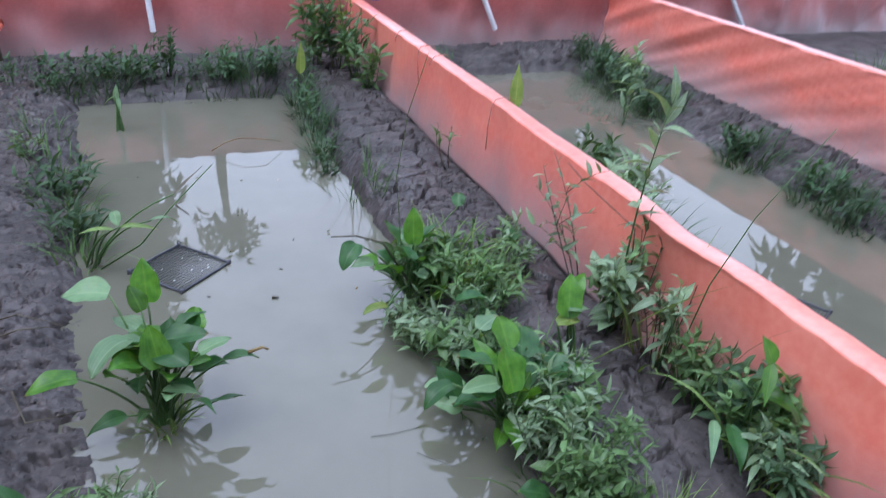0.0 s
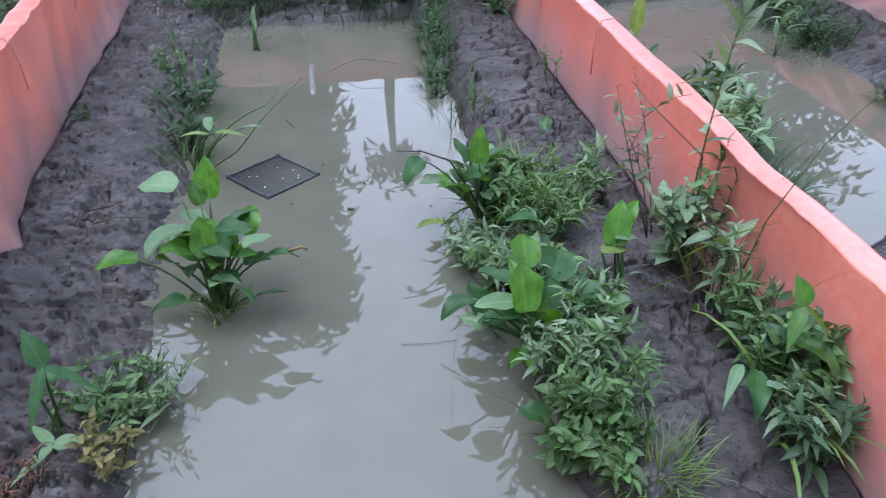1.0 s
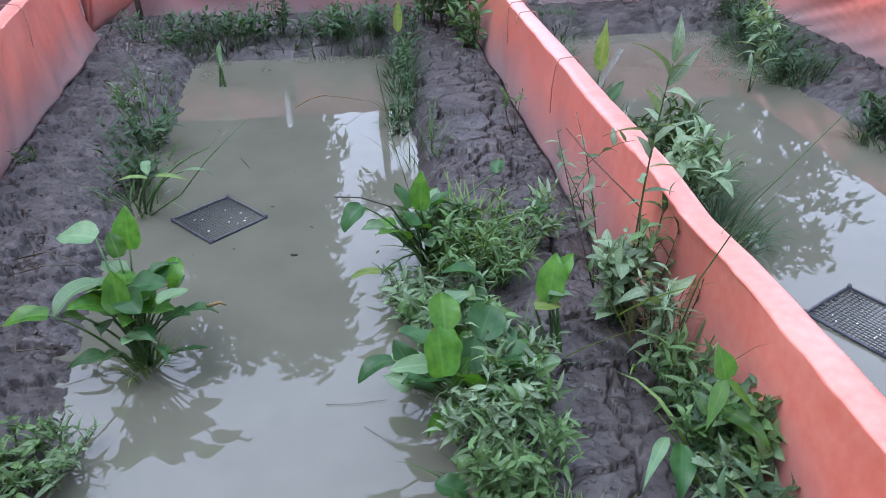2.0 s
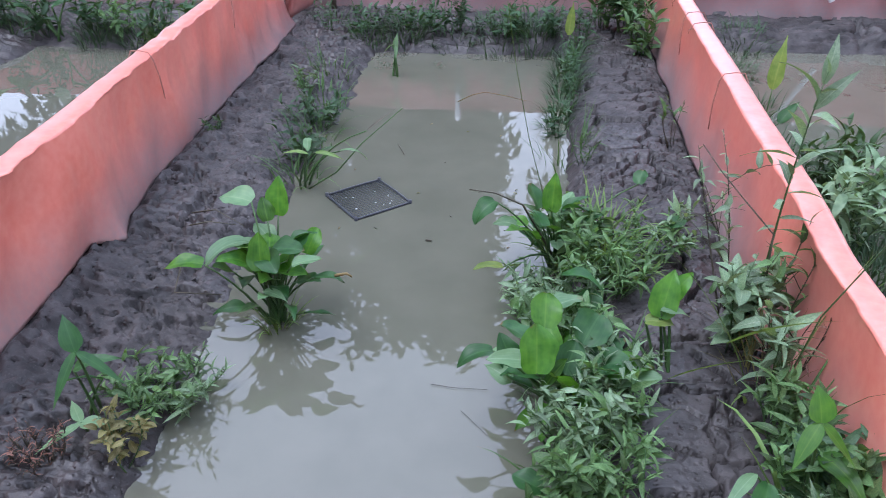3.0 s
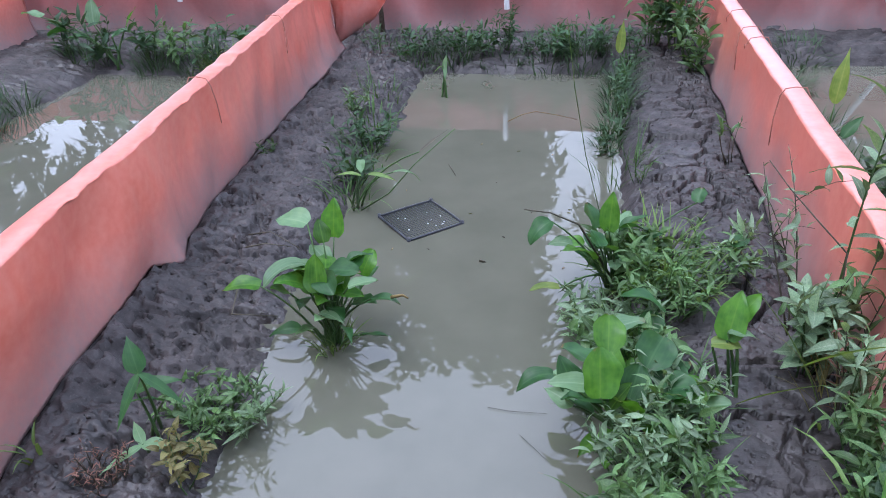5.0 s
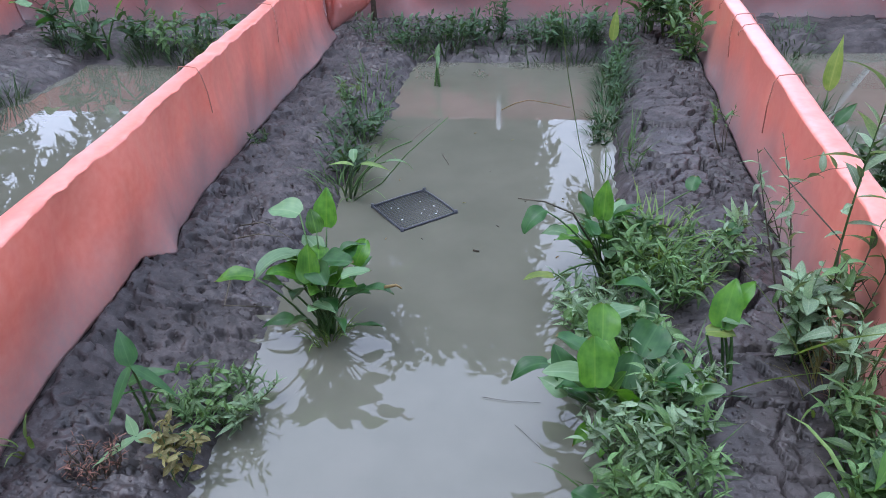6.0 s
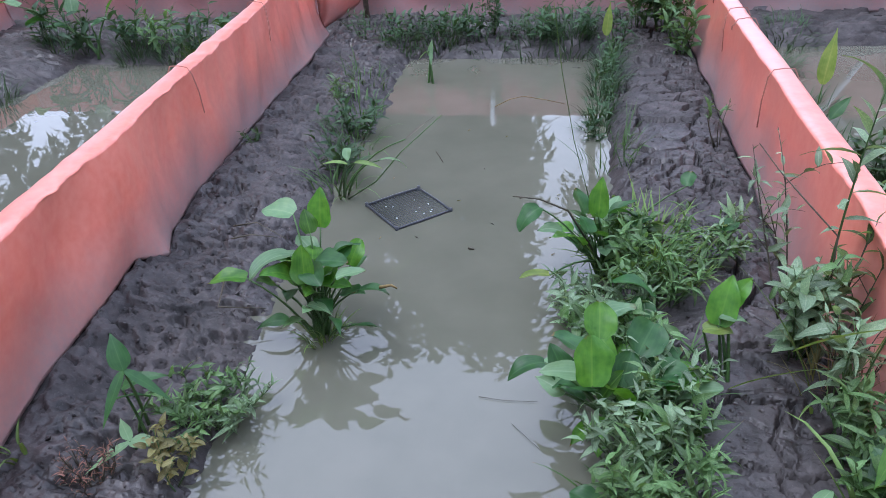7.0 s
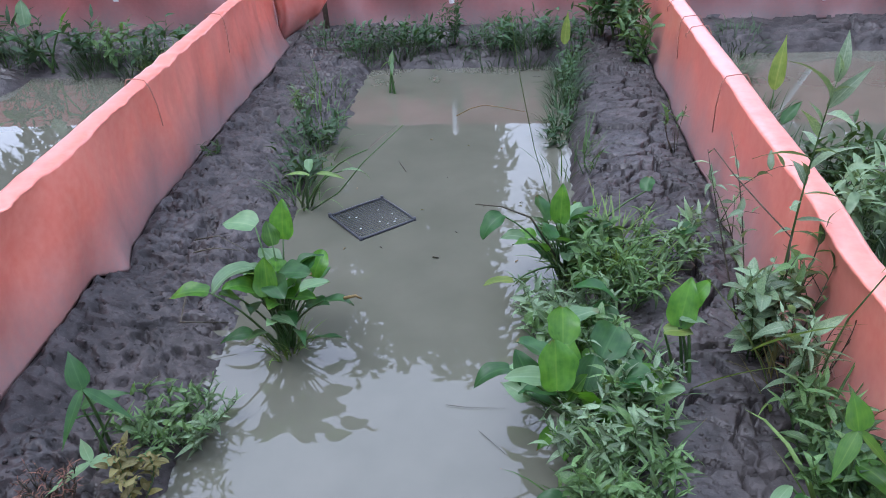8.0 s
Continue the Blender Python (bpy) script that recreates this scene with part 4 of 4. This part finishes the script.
broad_plant("broadleaf_water_plant", "dense clump of round bright green leaves at the shore", (0.46, 2.63, 0.03), [
    (0.368, 2.500, 0.355, 0.125, 0.105, -5, 58, "round", BROAD, 8),
    (0.385, 2.580, 0.420, 0.095, 0.085, 0, 42, "round", BROAD, 10),
    (0.316, 2.600, 0.326, 0.105, 0.085, -65, 22, "round", BROAD_DARK, 20),
    (0.297, 2.520, 0.299, 0.115, 0.06, -95, 12, "ovate", BROAD_PALE, 20),
    (0.196, 2.580, 0.250, 0.12, 0.06, -110, 15, "ovate", BROAD_DARK, 80),
    (0.461, 2.580, 0.270, 0.095, 0.085, 20, 38, "round", BROAD_DARK, 10),
    (0.519, 2.700, 0.284, 0.12, 0.11, 25, 25, "round", BROAD_DARK, 25)]
    + [
    (0.615, 2.600, 0.237, 0.15, 0.095, 80, 30, "ovate", BROAD, 50),
    (0.455, 2.800, 0.298, 0.10, 0.07, 60, 15, "ovate", BROAD_PALE, 30),
    (0.419, 2.500, 0.281, 0.10, 0.06, 60, 60, "ovate", BROAD, 20),
    (0.529, 2.950, 0.184, 0.11, 0.09, 10, 40, "round", BROAD_DARK, 20),
    (0.569, 2.700, 0.213, 0.10, 0.08, 40, 30, "round", BROAD_DARK, 20)], thick=0.0075, fill=(28, 0.24, 0.10, 0.29, 0.115))
weed("leafy_weed", "bushy weed with pointed silvery-green leaves by the water", (0.50, 2.46), 13, 0.28, 0.18, 0.060, 14, "lance", WEED_GREY, STEM, (0, -0.04), 22, branch=0.08)
weed("leafy_weed", "bushy weed with pointed green leaves by the water", (0.52, 2.30), 12, 0.23, 0.16, 0.056, 14, "lance", WEED, STEM, (0, -0.04), 23, branch=0.07)
weed("leafy_weed", "bushy weed with pointed green leaves by the water", (0.50, 2.14), 11, 0.18, 0.14, 0.052, 13, "ovate", WEED, STEM, (0, -0.02), 24, branch=0.06)
grass_clump("fresh tuft of fine grass on the near bank", (0.60, 2.06), 110, 0.17, 0.09, 0.005, GRASS_LIGHT, 43, 60)
broad_plant("broadleaf_water_plant", "low round leaf at the water's edge", (0.44, 2.25, 0.0), [
    (0.364, 2.280, 0.119, 0.08, 0.065, -70, 20, "round", BROAD_DARK, 20),
    (0.364, 2.300, 0.096, 0.07, 0.05, -60, 10, "ovate", BROAD, 20)])
broad_plant("broadleaf_water_plant", "thick-stalked plant with one tall bright leaf on cracked mud", (0.74, 2.74, 0.10), [
    (0.722, 2.780, 0.360, 0.14, 0.085, 25, 60, "ovate", BROAD, 8),
    (0.759, 2.800, 0.375, 0.10, 0.06, 60, 50, "ovate", BROAD, 10),
    (0.707, 2.740, 0.291, 0.08, 0.05, 100, 20, "ovate", YELLOWISH, 40),
    (0.745, 2.740, 0.328, 0.08, 0.04, 100, 15, "lance", BROAD_PALE, 40),
    (0.596, 2.800, 0.235, 0.07, 0.03, -60, 35, "lance", STEM, 20)], thick=0.0065)
for pts in ([(0.75, 2.70, 0.12), (0.781, 2.650, 0.235), (0.860, 2.600, 0.296), (0.972, 2.550, 0.339)], [(0.853, 2.600, 0.340), (0.908, 2.500, 0.466), (0.963, 2.450, 0.533), (1.022, 2.420, 0.558)]):
    a, b = Vector(pts[0]), Vector(pts[-1])
    bm = bmesh.new()
    d = b - a
    blade(bm, a, math.degrees(math.atan2(d.x, d.y)), math.degrees(math.asin(d.z / d.length)) + 9, d.length * 1.01, 0.02, "lance", 18, 0.3, 25, 14, 2)
    tagged(part("arching_grass", bm, GRASS_LIGHT), "long arching pale grass blade over the mud", "grass")

weed("leafy_weed", "tangle of small weeds between the broad-leaved clumps", (0.54, 2.80), 11, 0.22, 0.18, 0.062, 12, "lance", WEED, STEM, (0, 0), 38, branch=0.07)
weed("leafy_weed", "tangle of small weeds between the broad-leaved clumps", (0.58, 2.62), 10, 0.20, 0.15, 0.058, 12, "lance", WEED_GREY, STEM, (0, 0), 39, branch=0.07)
weed("leafy_weed", "tangle of small weeds between the broad-leaved clumps", (0.62, 3.10), 9, 0.17, 0.18, 0.062, 12, "lance", WEED, STEM, (0, 0), 40, branch=0.07)
weed("leafy_weed", "leafy shoots over the shore grass", (0.46, 3.50), 9, 0.25, 0.15, 0.070, 11, "lance", WEED, STEM, (0, 0), 41, branch=0.07)
grass_clump("thin grass among the shore weeds", (0.50, 2.72), 50, 0.22, 0.16, 0.007, GRASS, 46, 60)
grass_clump("thin grass among the shore weeds", (0.48, 3.10), 50, 0.22, 0.16, 0.007, GRASS, 47, 60)
grass_clump("thin grass among the shore weeds", (0.50, 2.36), 50, 0.20, 0.12, 0.007, GRASS, 48, 60)

for k, (x, y, h) in enumerate(((0.52, 3.36, 0.26), (0.60, 3.22, 0.22), (0.44, 2.92, 0.24), (0.56, 2.50, 0.24), (0.46, 2.22, 0.18))):
    weed("leafy_weed", "leafy green weed crowding the pond's edge", (x, y), 7, h, 0.15, 0.066, 11, ("ovate", "lance")[k % 2], WEED, STEM, (-0.02, -0.02), 160 + k, branch=0.07)
# weeds growing up the right wall
weed("tall_weed", "leafy weed growing against the orange wall", (0.94, 2.84), 8, 0.34, 0.13, 0.082, 12, "ovate", WEED_GREY, STEM, (-0.02, 0), 25, branch=0.07)
weed("tall_weed", "tall thin weed with pale leaves rising above the orange wall", (1.00, 2.88), 1, 1.10, 0.02, 0.135, 20, "lance", WEED_GREY, STEM, (-0.01, -0.08), 26, start=0.45)
weed("tall_weed", "thin branching weed reaching over the orange wall", (1.01, 2.86), 3, 0.60, 0.13, 0.075, 11, "lance", WEED, STEM_DARK, (0.03, 0.02), 44, branch=0.16, start=0.3)
culm("thin reddish twig reaching out from the weeds at the wall", [(1.00, 2.84, 0.30), (0.989, 2.86, 0.522), (0.913, 2.92, 0.591), (0.852, 2.98, 0.647), (0.797, 3.02, 0.71)], 0.0028, STEM_DARK)
weed("tall_weed", "reddish-stalked weed spreading over the wall's top", (0.98, 3.02), 3, 0.58, 0.22, 0.070, 11, "lance", WEED_GREY, STEM_DARK, (-0.04, 0.10), 27, branch=0.16, start=0.3)
grass_clump("tall stiff grass leaning on the orange wall", (1.01, 2.70), 7, 0.50, 0.07, 0.011, GRASS_LIGHT, 44, 30)
culm("long grass stalk leaning over the wall", [(0.97, 2.55, 0.1), (1.02, 2.52, 0.5), (1.10, 2.50, 0.72), (1.28, 2.48, 0.98)], 0.0026, STEM)
weed("leafy_weed", "small three-leaved sprout at the wall's foot", (0.98, 4.38), 5, 0.22, 0.12, 0.07, 4, "lance", WEED, STEM_DARK, (0.03, 0), 29, start=0.7)
weed("tall_weed", "leafy weed half hiding the orange wall", (1.00, 2.62), 4, 0.36, 0.10, 0.085, 10, "lance", WEED_GREY, STEM, (0, 0), 42, branch=0.08)
weed("dry_weed", "brown withered weed stalks against the orange wall", (1.01, 2.66), 4, 0.34, 0.10, 0.05, 8, "thin", RUST, STEM_DARK, (0, 0), 43, branch=0.1)
grass_clump("tall green grass standing before the orange wall", (1.00, 2.46), 14, 0.46, 0.08, 0.010, GRASS, 49, 35)
grass_clump("withered brown grass before the orange wall", (1.01, 2.70), 16, 0.36, 0.08, 0.007, OLIVE, 39, 30)
broad_plant("arrowhead_plant", "plant with a large arrow-shaped leaf beside the orange wall", (0.98, 2.22, 0.10), [
    (0.912, 2.180, 0.535, 0.075, 0.058, -10, 60, "arrow", BROAD, 20),
    (1.002, 2.160, 0.359, 0.14, 0.05, 150, 20, "lance", BROAD, 70),
    (0.801, 2.160, 0.281, 0.16, 0.03, -140, 15, "lance", BROAD_PALE, 60),
    (0.845, 2.120, 0.277, 0.14, 0.06, -160, 0, "lance", BROAD_DARK, 60)])
weed("leafy_weed", "bushy weed with broad pointed leaves beside the wall", (1.00, 2.20), 7, 0.30, 0.13, 0.075, 11, "ovate", WEED, STEM, (-0.02, -0.02), 30, branch=0.08)
weed("leafy_weed", "bushy weed with broad pointed leaves beside the wall", (0.94, 2.08), 6, 0.22, 0.12, 0.065, 11, "lance", WEED_GREY, STEM, (-0.02, -0.02), 31, branch=0.07)
grass_clump("coarse grass beside the weeds at the wall", (0.96, 2.16), 26, 0.36, 0.10, 0.020, GRASS_LIGHT, 45, 95)

for k, (x, y, h) in enumerate(((1.00, 2.42, 0.26), (1.02, 2.30, 0.30), (0.99, 2.02, 0.22))):
    weed("leafy_weed", "dark leafy weed in the corner of bank and wall", (x, y), 7, h, 0.10, 0.075, 11, "lance", WEED_DARK if k else WEED, STEM, (-0.02, 0), 180 + k, branch=0.07)

# stalks and litter over the water
culm("long thin grass stalk arching up from the shore", [(0.44, 3.55, 0.02), (0.309, 3.300, 0.591), (0.267, 3.100, 0.880), (0.245, 2.900, 1.114)], 0.0016, GRASS_LIGHT)
culm("dry grass stalk bowed over the water", [(-0.140, 5.139, 0.020), (-0.056, 5.152, 0.060), (0.024, 5.123, 0.090), (0.148, 5.097, 0.080), (0.256, 5.170, 0.030)], 0.003, DRY)
culm("thin twig lying in the water", [(0.056, 2.725, 0.004), (0.129, 2.717, 0.004), (0.233, 2.721, 0.004)], 0.0011, STEM_DARK)
culm("thin twig lying in the water", [(0.164, 2.621, 0.004), (0.247, 2.534, 0.003)], 0.0009, STEM_DARK)
culm("bit of dark litter on the water", [(-0.088, 3.579, 0.004), (-0.064, 3.570, 0.006)], 0.006, STEM_DARK)
culm("bit of dark litter on the water", [(-0.377, 4.518, 0.004), (-0.325, 4.396, 0.004)], 0.003, STEM_DARK)

for k in range(14):
    x, y = -0.15 + 0.42 * rnd.uniform(-1, 1), 4.1 + 0.9 * rnd.uniform(-1, 1)
    a = rnd.uniform(0, 6.3)
    culm("tiny scrap of dead leaf afloat on the pond", [(x, y, 0.002), (x + 0.008 * math.cos(a), y + 0.008 * math.sin(a), 0.004), (x + 0.016 * math.cos(a), y + 0.016 * math.sin(a), 0.002)], 0.0022, rnd.choice((DRY, STEM_DARK, OLIVE)))

# neighbouring ponds
broad_plant("broadleaf_water_plant", "large broad-leaved plant on the neighbouring pond's far bank", (-3.25, 6.12, 0.05), [
    (-3.95, 6.20, 0.42, 0.20, 0.13, -80, 20, "ovate", BROAD_PALE, 30),
    (-3.70, 6.12, 0.30, 0.18, 0.12, -100, 10, "ovate", BROAD_DARK, 40),
    (-3.40, 6.18, 0.44, 0.20, 0.11, -20, 65, "ovate", BROAD_PALE, 10),
    (-3.15, 6.10, 0.30, 0.15, 0.10, 60, 30, "ovate", BROAD_DARK, 30),
    (-3.10, 6.20, 0.40, 0.16, 0.09, 40, 55, "ovate", BROAD, 10),
    (-3.48, 6.05, 0.28, 0.14, 0.10, -120, 20, "round", BROAD_DARK, 30)], thick=0.010)
for k, (x, y, n, h, m) in enumerate(((-2.95, 6.12, 70, 0.26, GRASS), (-2.60, 6.10, 60, 0.22, GRASS), (-2.30, 6.02, 90, 0.26, GRASS_LIGHT), (-1.95, 6.1, 60, 0.25, GRASS), (-3.45, 5.2, 40, 0.25, GRASS), (-3.35, 4.72, 60, 0.36, GRASS), (-3.6, 6.2, 50, 0.25, GRASS))):
    grass_clump("tuft of grass on the neighbouring pond's bank", (x, y), n * 2, h, 0.15, 0.008, GRASS_DARK if m is GRASS else m, 50 + k, 70)
for k, (x, y, n, h) in enumerate(((-3.75, 6.22, 8, 0.36), (-3.35, 6.15, 8, 0.40), (-3.0, 6.18, 8, 0.34), (-2.45, 6.08, 9, 0.36), (-2.1, 6.05, 8, 0.34))):
    weed("leafy_weed", "bushy weed on the neighbouring pond's far bank", (x, y), n, h, 0.2, 0.13, 9, "lance", WEED_DARK, STEM, (0, -0.03), 80 + k)
weed("leafy_weed", "weed on the neighbouring pond's bank", (-2.75, 6.15), 8, 0.32, 0.2, 0.11, 10, "lance", WEED, STEM, (0, 0), 33)
weed("leafy_weed", "weed on the neighbouring pond's bank", (-3.38, 4.68), 6, 0.34, 0.14, 0.12, 8, "lance", WEED_GREY, STEM, (0, 0), 34)
broad_plant("broadleaf_water_plant", "plant with one upright yellow-green leaf beyond the orange wall", (1.42, 4.55, 0.08), [
    (1.44, 4.60, 0.47, 0.25, 0.075, 25, 72, "lance", YELLOWISH, 6),
    (1.36, 4.62, 0.28, 0.14, 0.06, -20, 60, "lance", BROAD_DARK, 20),
    (1.52, 4.55, 0.25, 0.14, 0.06, 60, 50, "lance", BROAD_DARK, 20)])
for k, (x, y, n, h, m) in enumerate(((1.45, 4.5, 60, 0.26, GRASS), (1.55, 5.2, 60, 0.22, GRASS), (1.62, 3.9, 120, 0.42, GRASS), (1.60, 3.5, 120, 0.40, GRASS), (1.55, 5.9, 50, 0.22, GRASS), (1.75, 6.45, 60, 0.22, GRASS),
                                     (3.02, 6.0, 120, 0.30, GRASS), (2.98, 5.65, 140, 0.32, GRASS), (2.95, 5.25, 120, 0.30, GRASS), (2.93, 4.30, 110, 0.26, GRASS), (2.93, 3.72, 110, 0.26, GRASS), (2.90, 3.45, 90, 0.24, GRASS), (3.1, 6.35, 80, 0.28, GRASS))):
    grass_clump("dark tuft of grass on the bank of the next pond", (x, y), n * 2, h * 0.72, 0.19, 0.008, GRASS_DARK if m is GRASS else m, 70 + k, 105)
    if x > 2.5:
        weed("leafy_weed", "low bushy weed on the bank of the next pond", (x - 0.03, y + 0.05), 9, h * 0.85, 0.20, 0.075, 11, "lance", WEED_DARK, STEM, (0, 0), 140 + k, branch=0.06)
weed("leafy_weed", "bushy weed beyond the orange wall", (1.55, 4.0), 9, 0.42, 0.22, 0.11, 12, "lance", WEED, STEM, (0, 0), 35, branch=0.08)
weed("leafy_weed", "bushy weed beyond the orange wall", (1.50, 3.6), 8, 0.40, 0.2, 0.10, 12, "lance", WEED_GREY, STEM, (0, 0), 36, branch=0.08)
weed("tall_weed", "tall pale weed on the next pond's far bank", (2.55, 5.1, 0.0), 3, 0.55, 0.1, 0.12, 12, "lance", WEED_GREY, STEM, (0, 0), 37, branch=0.1)
for k, (x, y) in enumerate(((4.3, 5.6), (4.7, 5.0), (4.9, 4.4), (5.2, 5.2))):
    grass_clump("dark tuft of grass beyond the next orange wall", (x, y), 110, 0.3, 0.3, 0.012, GRASS, 90 + k, 65)


# ---- trees behind the far wall ----
def tree(label, x, y, trunk_top, clumps, leaves, size, seed):
    rg = random.Random(seed)
    t = new("tree")
    t.location = (x, y, 0.1)
    bm = bmesh.new()
    tube(bm, [(0, 0, -0.2), (0.05, 0.02, trunk_top * 0.4), (-0.06, 0.03, trunk_top * 0.75), (0, 0, trunk_top)], 0.05 + 0.022 * trunk_top, 0.05, 9)
    for cx, cy, cz, rx, ry, rz in clumps:
        tube(bm, bend((0, 0, trunk_top * rg.uniform(0.5, 0.95)), (cx - x, cy - y, cz - 0.1), (0, 0, 0.3), 6), 0.06, 0.02, 6)
    part("trunk", bm, BARK, t)
    bm = bmesh.new()
    for cx, cy, cz, rx, ry, rz in clumps:
        twigs = []
        for k in range(max(6, leaves // 14)):
            d = Vector((rg.gauss(0, 1), rg.gauss(0, 1), rg.gauss(0, 1))).normalized() * rg.random() ** 0.4
            twigs.append(Vector((cx - x + d.x * rx, cy - y + d.y * ry, cz - 0.1 + d.z * rz)))
        for k in range(leaves):
            p = rg.choice(twigs) + Vector((rg.gauss(0, 0.16), rg.gauss(0, 0.16), rg.gauss(0, 0.14)))
            blade(bm, p, rg.uniform(0, 360), rg.uniform(-50, 30), size * rg.uniform(0.6, 1.2), size * 0.36, "lance", 40, 0.3, 0, 3, 2)
    part("crown", bm, TREE_LEAF, t)
    return tagged(t, label, "tree", "trees behind the ponds")


tree("broad dark-leaved tree behind the far wall", -3.2, 14.2, 5.2, [(-1.08, 14, 6.0, 0.95, 1.5, 2.6), (-1.20, 14, 7.9, 0.95, 1.3, 1.3), (-2.2, 14, 6.5, 0.9, 1.3, 2.5), (-3.2, 14.3, 7.2, 1.6, 1.5, 2.1), (-4.8, 14.2, 6.8, 1.5, 1.5, 2.4), (-3.0, 13.8, 4.6, 2.4, 1.2, 1.5), (-0.98, 14, 3.9, 0.62, 1.0, 1.3), (-2.0, 14, 3.5, 0.9, 1.0, 1.2), (-3.4, 14, 3.2, 1.2, 1.0, 1.2), (-5.0, 14, 3.2, 1.3, 1.0, 1.3)], 2000, 0.36, 1)
tree("broad dark-leaved tree behind the far wall", -7.6, 14.4, 5.0, [(-6.4, 14, 6.6, 1.4, 1.5, 2.4), (-8.0, 14.6, 7.0, 1.6, 1.5, 2.4), (-9.7, 14.2, 6.4, 1.7, 1.5, 2.6), (-7.6, 13.8, 4.4, 2.8, 1.2, 1.5)], 2000, 0.38, 2)
tree("broad dark-leaved tree behind the far wall", 7.2, 14.2, 5.0, [(5.2, 14, 5.4, 1.5, 1.5, 2.2), (7.0, 14.3, 6.4, 1.7, 1.5, 2.2), (9.0, 14.2, 5.6, 1.6, 1.5, 2.4), (7.0, 13.8, 4.0, 3.0, 1.2, 1.3)], 1500, 0.38, 3)
tree("slender young tree behind the far wall", 0.75, 14.0, 4.9, [(0.7, 14.0, 5.25, 0.55, 0.5, 0.35)], 220, 0.30, 4)
tree("dark spreading tree behind the far wall", -11.6, 11.6, 4.6, [(-10.6, 11.4, 3.6, 2.0, 1.5, 2.4), (-12.2, 11.6, 5.4, 2.0, 1.5, 2.6)], 1500, 0.42, 5)
# belt of unseen trees, added at the sides and behind to block low sky
for k, (x, y) in enumerate(((-11.5, 8.5), (-11.0, 2.5), (-8.5, -4.5), (-3.2, -6.8), (2.6, -6.8), (8.2, -4.8), (11.2, 1.5), (11.8, 7.8))):
    tree("unseen dark tree added round the ponds to block low sky light", x, y, 4.6, [(x - 1.6, y, 4.6, 2.0, 2.0, 3.4), (x + 1.6, y + 0.4, 4.6, 2.0, 2.0, 3.4), (x, y - 0.3, 6.8, 2.3, 2.0, 2.2)], 1100, 0.6, 10 + k)
